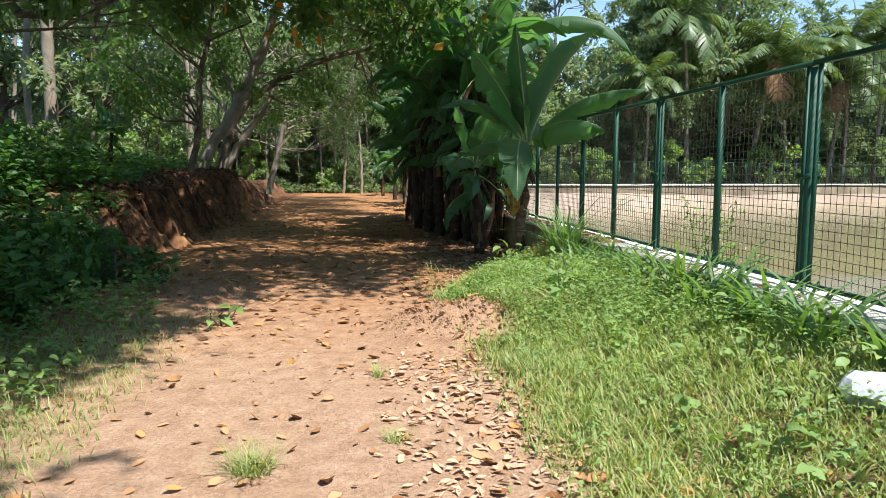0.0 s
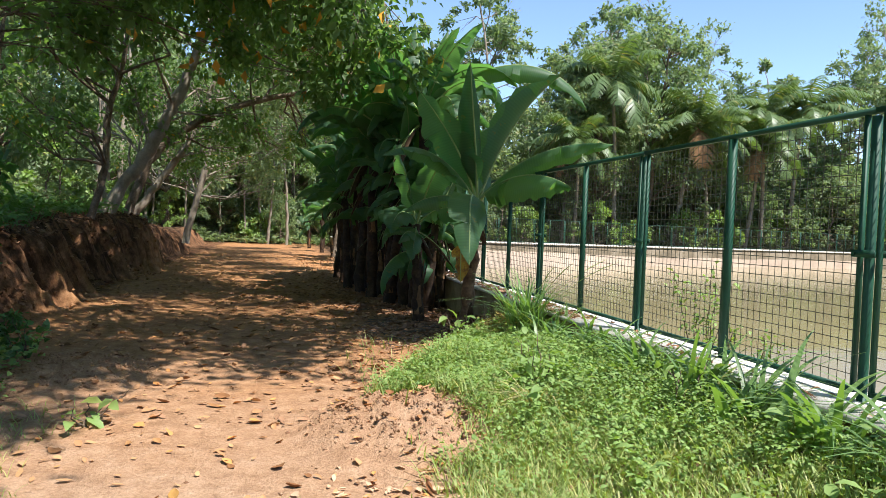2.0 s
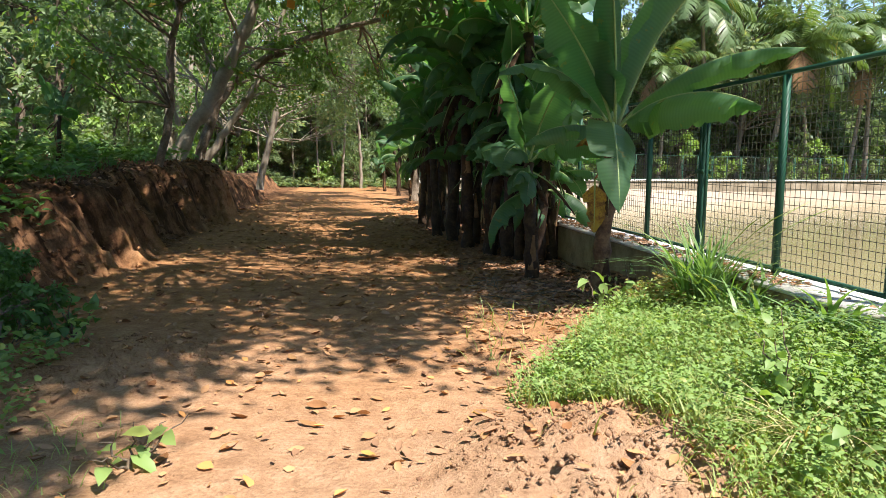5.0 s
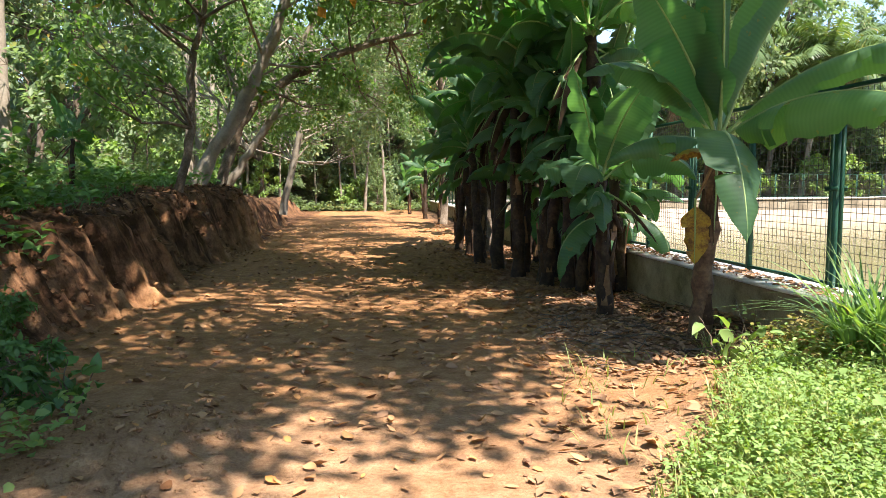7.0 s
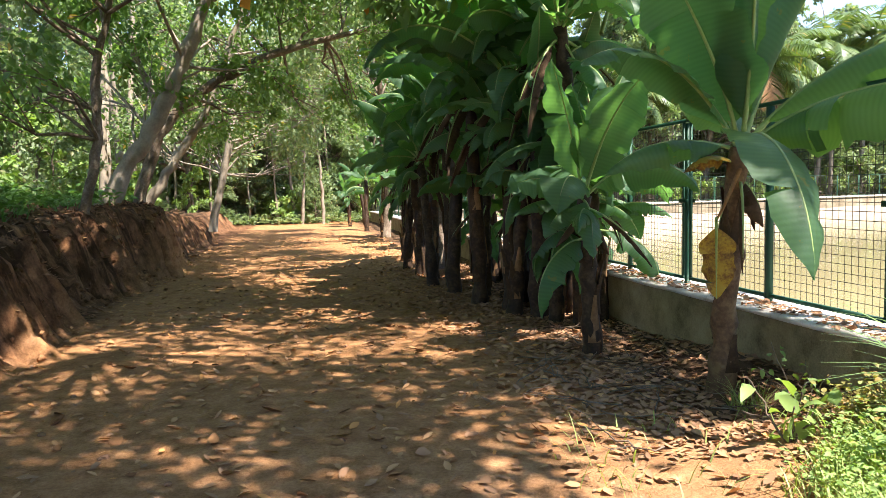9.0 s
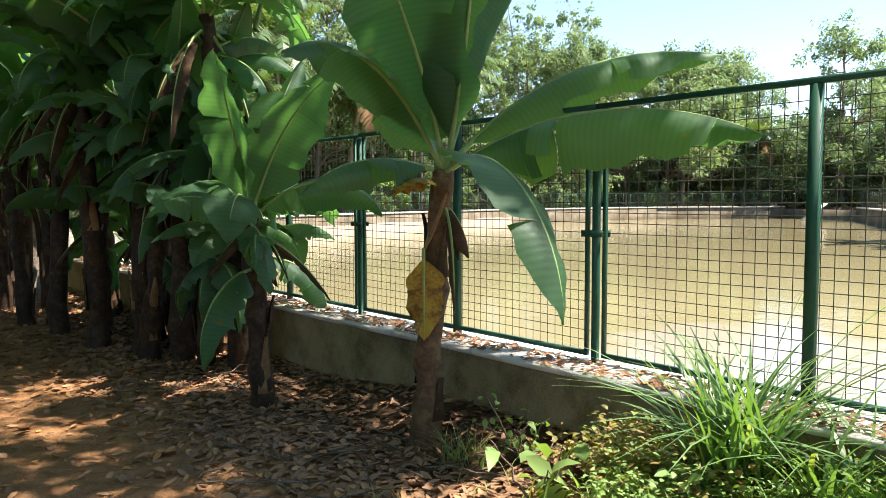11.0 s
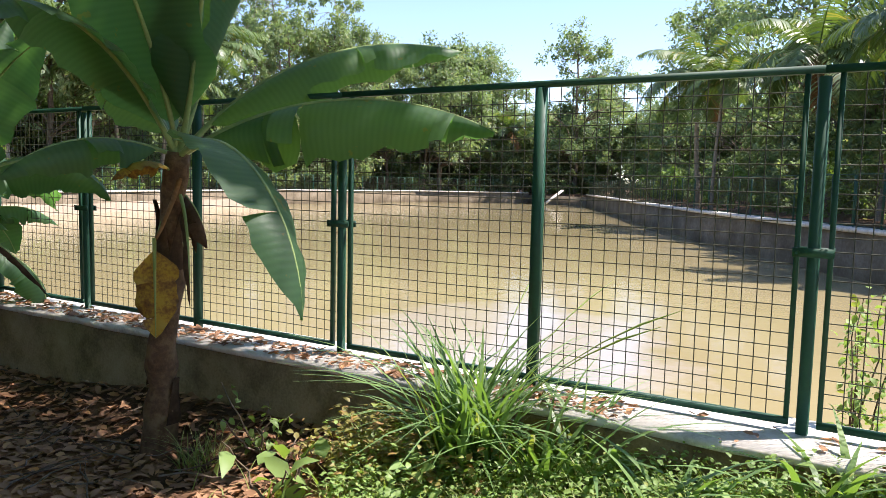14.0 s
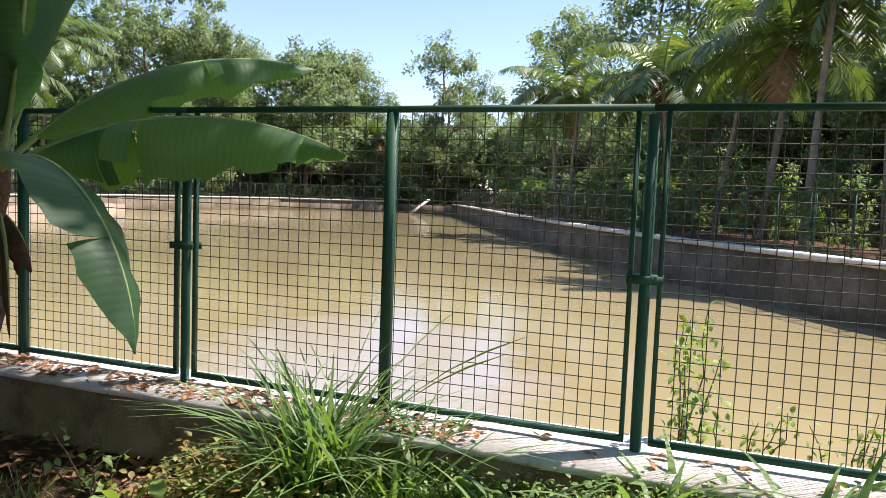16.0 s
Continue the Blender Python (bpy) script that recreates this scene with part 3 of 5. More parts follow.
# ---------- banana plants ----------


def banana_leaf(parent, base, L, W, az, el, droop, seed, gamma=0.35, roll=0.0, tears=4, name="leaf", material=None, curl=1.5):
    """One long blade on its petiole: az and el in degrees at the crown, droop: how far it bends down to its tip."""
    rng = np.random.default_rng(seed)
    n = 26
    s = np.linspace(0, 1, n)
    e = np.radians(el - droop * s ** curl)
    a = radians(az) + 0.12 * np.sin(s * 3 + seed)
    step = L / (n - 1)
    d = np.stack([np.cos(e) * np.cos(a), np.cos(e) * np.sin(a), np.sin(e)], 1)
    P = np.array(base, float) + np.concatenate([np.zeros((1, 3)), np.cumsum(d[:-1] * step, 0)])
    side = unit(np.stack([-np.sin(a), np.cos(a), np.zeros(n)], 1))
    up = np.cross(d, side)
    r = radians(roll)
    side, up = side * math.cos(r) + up * math.sin(r), up * math.cos(r) - side * math.sin(r)
    t = np.clip((s - 0.13) / 0.87, 0, 1)
    half = 0.5 * W * np.minimum(1, (t / 0.2) ** 0.7) * np.minimum(1, ((1.0001 - t) / 0.38) ** 0.7) * (1 + 0.06 * np.sin(s * 17 + seed))
    i0 = int(0.13 * n)
    q = Quads()
    for sd in (1, -1):
        cuts = sorted(set([i0, n - 1] + list(rng.integers(i0 + 3, n - 2, tears))))
        for c0, c1 in zip(cuts[:-1], cuts[1:]):
            g = gamma + rng.normal() * 0.24
            idx = np.arange(c0, c1 + 1)
            rows = []
            uv = []
            for j in range(5):
                v = j / 4
                w = half[idx] * v
                shrink = np.ones(len(idx))
                if tears and len(idx) > 2:
                    shrink[0] = shrink[-1] = 1 - 0.12 * v ** 2
                ang = g * (0.4 + 0.9 * v)
                wave = 0.018 * W / 0.5 * v ** 1.5 * (np.sin(s[idx] * 31 + seed + sd) + 0.7 * np.sin(s[idx] * 57 + 2 * seed)) * np.clip(t[idx] * 4, 0, 1)
                rows.append(P[idx] + side[idx] * (sd * w * math.cos(ang) * shrink)[:, None] + up[idx] * (-w * math.sin(ang) + wave)[:, None])
                uv.append(np.stack([s[idx] * L, np.full(len(idx), v)], 1))
            m = len(idx)
            F = [(j * m + i, j * m + i + 1, (j + 1) * m + i + 1, (j + 1) * m + i) for j in range(4) for i in range(m - 1)]
            q.add(np.concatenate(rows), F, np.concatenate(uv))
    leaf = piece(name, q.mesh("leaf_blade", material or BANANA, True, True), parent)
    q = Quads()
    q.tube(P - up * 0.004, np.linspace(0.018, 0.003, n) * (L / 1.5) ** 0.5, 6, False)
    piece("midrib", q.mesh("midrib", MIDRIB), leaf)
    return leaf


def banana_stem(parent, h, r0, r1, seed, lean=(0, 0), material=None):
    rng = np.random.default_rng(seed)
    q = Quads()
    k = 16
    z = np.linspace(-0.12, h, k)
    P = np.stack([lean[0] * np.clip(z / h, 0, 1) ** 1.5 + 0.008 * rng.normal(size=k), lean[1] * np.clip(z / h, 0, 1) ** 1.5 + 0.008 * rng.normal(size=k), z], 1)
    q.tube(P, np.linspace(r0, r1, k) * (1 + 0.09 * rng.normal(size=k)), 10)
    stem = piece("stem", q.mesh("banana_stem", material or SHADESTEM), parent)
    for i in range(8):  # dry sheaths that peel off the stem
        a, zz = rng.uniform(0, 6.28), rng.uniform(0.05, 0.8) * h
        rr = r0 + (r1 - r0) * zz / h
        o = np.array([lean[0] * (zz / h) ** 1.5, lean[1] * (zz / h) ** 1.5, 0])
        n, tdir = np.array([math.cos(a), math.sin(a), 0]), np.array([-math.sin(a), math.cos(a), 0])
        ln, peel = rng.uniform(0.15, 0.45), rng.uniform(0.01, 0.05)
        V = [o + n * (rr * (1.12 - 0.25 * v * v) + peel * (f / 4) ** 2) + tdir * (v * rr * 0.7 * (1 - 0.2 * f)) + np.array([0, 0, zz + ln * f / 4]) for f in range(5) for v in (-1, 0, 1)]
        sq = Quads()
        sq.add(V, [(3 * f + c, 3 * f + c + 1, 3 * f + c + 4, 3 * f + c + 3) for f in range(4) for c in range(2)])
        piece("dry_sheath", sq.mesh("dry_sheath", SHADEDRY if i % 4 else DRY), stem)


def dry_leaf_strips(parent, base, seed, n=5, ln=0.7):
    """Dead leaves that hang down along the stem."""
    rng = np.random.default_rng(seed)
    for i in range(n):
        banana_leaf(parent, base, ln * rng.uniform(0.6, 1.2), rng.uniform(0.06, 0.24), rng.uniform(0, 360), rng.uniform(-55, -10), rng.uniform(30, 70), seed * 10 + i, 0.9, rng.uniform(-40, 40), 3, "dead_leaf", SHADEDRY, 0.6)


def main_banana():
    root = thing("banana_plant", "young banana plant with broad torn leaves beside the low wall", "banana plant", "banana plants along the fence", at=pose(2.75, 11.42, 0.03))
    banana_stem(root, 1.65, 0.102, 0.06, 3, (0.04, -0.12), PALESTEM)
    c = (0.04, -0.12, 1.63)
    # length, width, azimuth, rise, droop, seed, fold of the halves, roll, tears, curl
    for L, W, az_, el, dr, sd, fold, roll, tears, curl in (
            (1.73, 0.47, -105, 16, 108, 11, 0.15, -8, 2, 1.31),    # hangs towards the track
            (1.81, 0.62, -75, 27.5, 55, 12, 0.95, 0, 5, 1.31),     # level, along the fence
            (1.87, 0.44, -43, 51, 62, 13, 0.75, -12, 3, 1.11),     # higher, along the fence
            (1.86, 0.60, -13, 71, 34, 14, -0.22, 25, 1, 1.72),     # uprights
            (1.70, 0.42, -113, 60, -10, 15, -0.45, 30, 0, 1.08),
            (1.55, 0.60, -151, 69.5, 32, 16, -0.10, 10, 1, 0.92),
            (1.51, 0.46, -165, 54.5, 95, 17, 0.55, -10, 3, 1.68),  # arches over the track
            (0.95, 0.34, 165, 20, 70, 18, 0.6, 0, 3, 1.3),
            (1.35, 0.46, 75, 50, 70, 19, 0.5, 0, 3, 1.5)):
        banana_leaf(root, c, L, W, az_, el, dr, sd, fold, roll, tears, curl=curl)
    dying = banana_leaf(root, (-0.15, -0.16, 1.20), 0.54, 0.23, 49, -84, 6, 21, 0.12, 0, 2, "dead_leaf", YELLOWLEAF, 1.0)
    tagged(dying, "yellowed dying leaf hanging beside the stem")
    q = Quads()
    q.tube([(0.02, -0.16, 1.52), (-0.06, -0.20, 1.40), (-0.12, -0.18, 1.25), (-0.15, -0.16, 1.18)], [0.016, 0.014, 0.011, 0.008], 6)
    piece("petiole", q.mesh("petiole", DRY), dying)
    tagged(banana_leaf(root, (0.0, -0.14, 1.52), 0.40, 0.17, 170, 60, 120, 22, 0.6, 0, 2, "dead_leaf", YELLOWLEAF, 0.8), "small orange-brown withered leaf stub")
    dry_leaf_strips(root, (0.04, -0.12, 1.45), 31, 4, 0.6)


def banana_template(name, h, spec, seed, at, label):
    root = thing("banana_plant", label, "banana plant", "banana plants along the fence", at=at)
    rng = np.random.default_rng(seed)
    lean = tuple(rng.normal(size=2) * 0.12)
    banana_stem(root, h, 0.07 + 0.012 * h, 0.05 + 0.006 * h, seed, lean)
    for i, (L, W, az_, el, dr) in enumerate(spec):
        banana_leaf(root, (lean[0], lean[1], h - 0.03), L, W, az_ + rng.normal() * 8, el, dr, seed * 7 + i, 0.25 + 0.2 * rng.random(), rng.normal() * 18, int(rng.integers(2, 6)))
    for i in range(4 if h > 2.4 else 2):  # older leaves that hang lower on the stem
        f = rng.uniform(0.5, 0.95)
        banana_leaf(root, (lean[0] * f, lean[1] * f, h * f), rng.uniform(0.8, 1.2), rng.uniform(0.26, 0.38), rng.uniform(0, 360), rng.uniform(-20, 45), rng.uniform(70, 120), seed * 13 + i, 0.7, rng.normal() * 20, 6)
    dry_leaf_strips(root, (lean[0], lean[1], h - 0.1), seed + 50, 5 if h > 2.4 else 3, 0.4 + 0.3 * h)
    return root


main_banana()
gz = ground_z
SMALL = [(1.3, 0.48, -75, 70, 45), (1.25, 0.50, -130, 74, 25), (1.35, 0.48, 10, 76, 25), (1.15, 0.44, -45, 45, 115), (1.0, 0.42, -115, 40, 130), (1.0, 0.42, 90, 45, 90), (0.8, 0.34, -100, -15, 60), (0.8, 0.36, 165, 40, 100)]
TALL = [(2.3, 0.5, -18, 60, 118), (1.8, 0.46, -70, 74, 45), (1.9, 0.48, -150, 70, 60), (1.8, 0.46, 30, 80, 25), (1.7, 0.44, -35, 62, 95), (1.6, 0.46, -110, 55, 105), (1.7, 0.44, 170, 60, 95), (1.6, 0.42, 100, 60, 80), (1.5, 0.44, -75, 40, 115), (1.5, 0.42, -165, 35, 110), (1.3, 0.40, 50, 30, 100)]
MID = [(1.5, 0.46, -90, 65, 60), (1.6, 0.46, 150, 70, 40), (1.5, 0.46, 20, 72, 30), (1.4, 0.45, -30, 45, 95), (1.3, 0.44, -130, 35, 110), (1.2, 0.4, 95, 50, 90), (1.1, 0.4, -170, 30, 90), (1.0, 0.36, -70, 15, 80)]
b_small = banana_template("small", 1.4, SMALL, 4, pose(2.42, 12.95, gz(2.42, 12.95)), "small banana plant with drooping leaves under the trees")
b_tall = banana_template("tall", 3.1, TALL, 6, pose(2.5, 14.7, gz(2.5, 14.7)), "tall banana plant, dry-sheathed stem coloured dark for shade")
banana_leaf(b_tall, (0.1, -0.2, 3.02), 3.3, 0.55, -19, 50, 120, 42, 0.75, 0, 9, curl=1.5)
b_mid = banana_template("mid", 2.0, MID, 8, pose(2.85, 15.4, gz(2.85, 15.4)), "banana plant with dense broad leaves in a clump")
b_tall2 = banana_template("tall", 2.7, [(l * 0.95, w, a_ + 50, e_ - 6, d_ + 15) for l, w, a_, e_, d_ in TALL], 16, pose(2.1, 15.9, gz(2.1, 15.9)), "tall banana plant, dry-sheathed stem coloured dark for shade")
for src, x, y, rz in ((b_tall, 2.8, 14.1, 75), (b_mid, 2.3, 15.0, 110), (b_mid, 2.95, 14.7, 250), (b_mid, 2.98, 15.7, 20), (b_mid, 2.95, 16.7, 150), (b_small, 2.98, 14.1, 300), (b_small, 2.9, 14.7, 20), (b_small, 2.95, 15.4, 100), (b_small, 2.88, 16.2, 170), (b_small, 2.95, 17.0, 260), (b_small, 2.85, 17.9, 330), (b_small, 2.45, 15.6, 70), (b_small, 2.35, 16.6, 210), (b_small, 2.95, 18.9, 140), (b_mid, 2.7, 15.9, 320), (b_small, 2.6, 14.4, 60), (b_mid, 1.85, 18.0, 260), (b_mid, 1.8, 20.6, 170), (b_tall2, 2.35, 15.3, 140), (b_tall2, 2.75, 16.1, 190), (b_tall, 2.0, 17.1, 330), (b_tall2, 2.15, 17.9, 60), (b_tall2, 2.0, 18.8, 250), (b_tall, 2.4, 19.3, 100), (b_mid, 2.1, 20.1, 310), (b_mid, 1.9, 19.5, 30), (b_small, 2.75, 13.9, 120), (b_mid, 2.6, 20.6, 20),
                      (b_mid, 2.0, 22.3, 45), (b_mid, 2.6, 25.2, 160), (b_tall2, 2.8, 28.0, 20), (b_mid, 2.4, 31.0, 70), (b_mid, 2.2, 35.5, 220), (b_small, 1.8, 39.9, 10), (b_mid, 2.6, 41.5, 300)):
    copy_thing(src, pose(x, y, gz(x, y) - 0.02, 0, 0, rz))
copy_thing(b_small, pose(-4.9, 18.2, gz(-4.9, 18.2) - 0.02, 0, 0, 200)).scale = (0.55, 0.55, 0.6)

# ---------- trees ----------


def tree_parts(root, spine, radii, clumps, leaf, bark, material, seed, limb_r=0.05, crown="crown", loose=0.17):
    """Trunk along spine, a limb to each clump of leaves, and the crown. clumps: (centre, radius, leaves)."""
    rng = np.random.default_rng(seed)
    spine = np.array(spine, float)
    q = Quads()
    t = np.linspace(0, len(spine) - 1, 3 * len(spine))
    S = np.stack([np.interp(t, range(len(spine)), spine[:, k]) for k in range(3)], 1) + rng.normal(size=(len(t), 3)) * 0.02
    R = np.interp(t, range(len(spine)), radii)
    q.tube(S, R * (1 + 0.06 * rng.normal(size=len(t))), 8)
    C, D, U = [], [], []
    for c, r, k in clumps:
        c = np.array(c, float)
        cand = S[len(S) // 4:]
        j = np.argmin(np.linalg.norm(cand - c + np.array([0, 0, 0.35 * np.linalg.norm(c - cand[-1])]), axis=1))
        a = cand[j]
        m = (a + c) / 2 + rng.normal(size=3) * 0.12 * np.linalg.norm(c - a) + np.array([0, 0, 0.1])
        lr = min(limb_r, R[len(S) // 4 + j] * 0.7)
        q.tube([a, (a + m) / 2 + rng.normal(size=3) * 0.04, m, (m + c) / 2, c], [lr, lr * 0.8, lr * 0.6, lr * 0.4, lr * 0.15], 5, False)
        for _ in range(3):
            e = c + unit(rng.normal(size=3)) * r * 0.9
            q.tube([m, (m + e) / 2 + rng.normal(size=3) * 0.08, e], [lr * 0.4, lr * 0.25, lr * 0.1], 4, False)
        sub = c + unit(rng.normal(size=(max(3, k // 40), 3))) * (r * rng.uniform(0.2, 1.0, (max(3, k // 40), 1)))
        p = sub[rng.integers(0, len(sub), k)] + rng.normal(size=(k, 3)) * r * loose * np.array([1, 1, 0.8])
        C.append(p)
        U.append(unit(p - c) * 0.7 + np.array([0, 0, 0.8]))
        D.append(unit(p - c) * 0.5 + rng.normal(size=(k, 3)) * 0.6 + np.array([0, 0, -0.35]))
    piece("trunk", q.mesh("tree_trunk", bark), root)
    C, D = np.concatenate(C), np.concatenate(D)
    L = leaf * rng.uniform(0.6, 1.3, len(C))
    piece(crown, leaf_soup("tree_crown", C, D, L, L * 0.55, material, rng, up=np.concatenate(U) + rng.normal(size=C.shape) * 0.25), root)


def forest_template(name, label, H, bare, spread, n_clump, per, leaf, bark, r, seed, material, at, kind="tree"):
    rng = np.random.default_rng(seed)
    root = thing(kind, label, kind, name, at=at)
    lean = rng.normal(size=2) * 0.06 * H
    k = np.linspace(0, 1, 7)
    spine = [(lean[0] * u ** 1.6 + rng.normal() * 0.05, lean[1] * u ** 1.6 + rng.normal() * 0.05, -0.3 + u * H * 0.9) for u in k]
    radii = r * (1 - 0.75 * k) + 0.01
    clumps = []
    for i in range(n_clump):
        u = rng.uniform(bare, 1.0)
        w = spread * math.sin(math.pi * min(1, 0.25 + 0.75 * (u - bare) / (1 - bare))) ** 0.7
        a, rr = rng.uniform(0, 6.28), w * rng.uniform(0.25, 1.0) ** 0.6
        clumps.append(((lean[0] * u + rr * math.cos(a), lean[1] * u + rr * math.sin(a), u * H), spread * rng.uniform(0.28, 0.5), per))
    tree_parts(root, spine, radii, clumps, leaf, bark, material, seed, r * 0.4)
    return root


T_thin = [forest_template("tall thin trees of the grove", "tall slim rubber tree with a pale bare trunk", h, 0.5, sp, 15, 190, 0.24, PALEBARK, 0.10, sd, FOREST, pose(x, y, gz(x, y))) for h, sp, sd, x, y in ((12.5, 2.0, 21, -5.2, 30.5), (14.5, 2.3, 22, -6.8, 36.0), (10.0, 1.7, 23, -4.9, 26.0))]
T_broad = [forest_template("broad trees of the grove", "broad dense evergreen tree with dark foliage", h, 0.25, sp, 26, 210, 0.27, BARK, 0.17, sd, FOREST, pose(x, y, gz(x, y))) for h, sp, sd, x, y in ((9.5, 3.3, 31, -11.0, 27.0), (12.5, 3.9, 32, -13.0, 36.0), (8.0, 2.8, 33, -9.0, 44.0))]
T_bush = [forest_template("undergrowth bushes", "leafy green bush on the forest floor", h, 0.1, sp, 10, 150, 0.15, BARK, 0.03, sd, mt, pose(x, y, gz(x, y)), "bush") for h, sp, sd, x, y, mt in ((1.7, 1.1, 41, -5.6, 24.0, WEED), (2.4, 1.3, 42, -7.5, 28.0, FOREST), (1.3, 0.9, 43, -6.0, 33.0, WEED))]

T_dense = [forest_template("thickets round the pond and grove", "tall dense leafy thicket behind the pond", h, 0.06, sp, 34, 190, 0.22, BARK, 0.07, sd, FOREST, pose(x, y, gz(x, y)), "thicket") for h, sp, sd, x, y in ((5.5, 2.3, 51, -3.0, 47.5), (6.5, 2.5, 52, 1.5, 49.0))]
T_shade = forest_template("undergrowth bushes", "dark leafy bush in deep shade", 1.5, 0.05, 0.9, 14, 170, 0.12, BARK, 0.03, 55, DARKLEAF, pose(-3.6, 9.6, gz(-3.6, 9.6)), "bush")


def palm_template(H, seed, at, label, curve=0.8):
    rng = np.random.default_rng(seed)
    root = thing("coconut_palm", label, "palm tree", "coconut palms round the pond", at=at)
    q = Quads()
    k = np.linspace(0, 1, 34)
    P = np.stack([curve * k ** 1.7, 0.3 * curve * np.sin(k * 2), -0.3 + k * (H + 0.3)], 1)
    q.tube(P, (0.15 - 0.06 * k) * (1 + 0.07 * (np.arange(34) % 2)), 9)
    piece("trunk", q.mesh("palm_trunk", PALEBARK), root)
    top = P[-1]
    for i in range(22):
        a, e0 = i * 2.4 + rng.normal() * 0.1, radians(rng.uniform(-25, 70))
        n = 24
        s = np.linspace(0, 1, n)
        L = rng.uniform(3.0, 4.2)
        e = e0 - radians(85) * s ** 1.4
        d = np.stack([np.cos(e) * math.cos(a), np.cos(e) * math.sin(a), np.sin(e)], 1)
        R = top + np.concatenate([np.zeros((1, 3)), np.cumsum(d[:-1] * L / (n - 1), 0)])
        fq = Quads()
        fq.tube(R, np.linspace(0.035, 0.006, n), 4, False)
        side = np.array([-math.sin(a), math.cos(a), 0])
        for j in range(3, n):
            ll = 0.95 * math.sin(math.pi * min(0.98, 0.12 + 0.85 * s[j])) ** 0.6
            for sd in (1, -1):
                for o in (0.0, 0.5):
                    b = R[j] - d[j] * o * L / n
                    tip = b + side * sd * ll * 0.75 + d[j] * ll * 0.35 + np.array([0, 0, -ll * rng.uniform(0.25, 0.75)])
                    mid = (b + tip) / 2 + np.array([0, 0, 0.07])
                    w = d[j] * 0.04
                    fq.add([b - w, b + w, mid + w, mid - w, tip - w * 0.2, tip + w * 0.2], [(0, 1, 2, 3), (3, 2, 5, 4)])
        dead = e0 < radians(-19)
        piece("frond", fq.mesh("palm_frond", DRY if dead else PALMLEAF, False), root, "dry brown hanging frond" if dead else "")
    for i in range(7):
        a = i * 0.9
        c = top + np.array([0.22 * math.cos(a), 0.22 * math.sin(a), -0.22 - 0.1 * (i % 2)])
        th = np.linspace(0.05, math.pi - 0.05, 6)
        q = Quads()
        q.tube(np.stack([np.full(6, c[0]), np.full(6, c[1]), c[2] + 0.13 * np.cos(th)], 1), 0.1 * np.sin(th), 8)
        piece("coconut", q.mesh("coconut", MIDRIB), root)
    return root


rp = np.random.default_rng(91)
palmA = palm_template(7.2, 61, pose(30.5, 6.5, 0.4, 0, 0, 200), "coconut palm with a leaning pale trunk by the pond", 1.1)
palmB = palm_template(9.0, 62, pose(25.5, 3.2, 0.4), "tall coconut palm with arching fronds by the pond", 0.5)


def put(srcs, x, y, smin=0.8, smax=1.25, z=None, rz=None):
    s = rp.uniform(smin, smax)
    src = srcs[int(rp.integers(len(srcs)))]
    zz = (gz(x, y) if x < 3.3 else 0.42) if z is None else z
    o = copy_thing(src, pose(x, y, zz - 0.05, 0, 0, rp.uniform(0, 360) if rz is None else rz))
    o.scale = (s * rp.uniform(0.9, 1.1), s * rp.uniform(0.9, 1.1), s)
    return o


def spread(n, x0, x1, y0, y1, gap, ok=lambda x, y: True):
    pts = []
    for _ in range(n * 40):
        x, y = rp.uniform(x0, x1), rp.uniform(y0, y1)
        if ok(x, y) and all((x - a) ** 2 + (y - b) ** 2 > gap * gap for a, b in pts):
            pts.append((x, y))
            if len(pts) == n:
                break
    return pts


copy_thing(palmB, pose(-6.75, 20.0, gz(-6.75, 20.0) - 0.1, 0, 0, 80))
# grove on the left bank and beyond the end of the track
on_bank = lambda x, y: x < bank_foot(y) - 1.7
for x, y in spread(26, -24, -4.8, 13, 62, 2.6, on_bank):
    put(T_thin if rp.random() < 0.9 else T_broad, x, y, 0.75, 1.2)
for x, y in spread(30, -15, -4.6, 15, 46, 1.4, on_bank):
    put(T_bush, x, y, 0.6, 1.1)
for x, y in spread(40, -22, 13, 47.5, 76, 2.4):
    put(T_thin if rp.random() < 0.6 else T_broad, x, y, 0.8, 1.15)
for x, y in spread(22, -9.5, 2.4, 42.5, 49, 0.9):
    put(T_thin, x, y, 0.6, 0.85)
for x, y in spread(12, -9, 2.2, 44.5, 48, 1.2):
    put(T_dense, x, y, 0.4, 0.65)
for x, y in spread(28, -14, 4.5, 45.0, 54, 1.1):
    put(T_bush, x, y, 0.7, 1.4)

for x, y in spread(34, -20, 12, 46.5, 58, 1.8):
    put(T_dense, x, y, 0.7, 1.3)
for x, y in ((-3.1, 10.9), (-4.4, 10.2), (-4.9, 11.6), (-3.5, 8.3), (-4.6, 8.7), (-3.2, 6.9), (-4.3, 6.6), (-5.5, 9.4), (-5.8, 7.6), (-3.6, 5.2), (-4.8, 4.6), (-5.9, 12.6), (-6.6, 10.9), (-2.35, 8.9), (-2.2, 9.9), (-2.4, 10.6), (-2.75, 9.8), (-2.45, 7.6), (-2.9, 11.2)):
    put([T_shade], x, y, *((0.3, 0.5) if x > -3.3 else (0.5, 0.85)))
for x, y in spread(6, -18, -11, 20, 44, 2.2):
    put(T_dense, x, y, 0.5, 0.9)


def along(line, n, d0, d1, fn):
    L = dense(line, 1.0)
    for _ in range(n):
        i = int(rp.integers(1, len(L) - 1))
        t = unit(np.array(L[i + 1]) - np.array(L[i - 1]))
        d = rp.uniform(d0, d1)
        x, y = L[i][0] - t[1] * d, L[i][1] + t[0] * d
        if not in_pond(x, y, 2.0):
            fn(x, y)


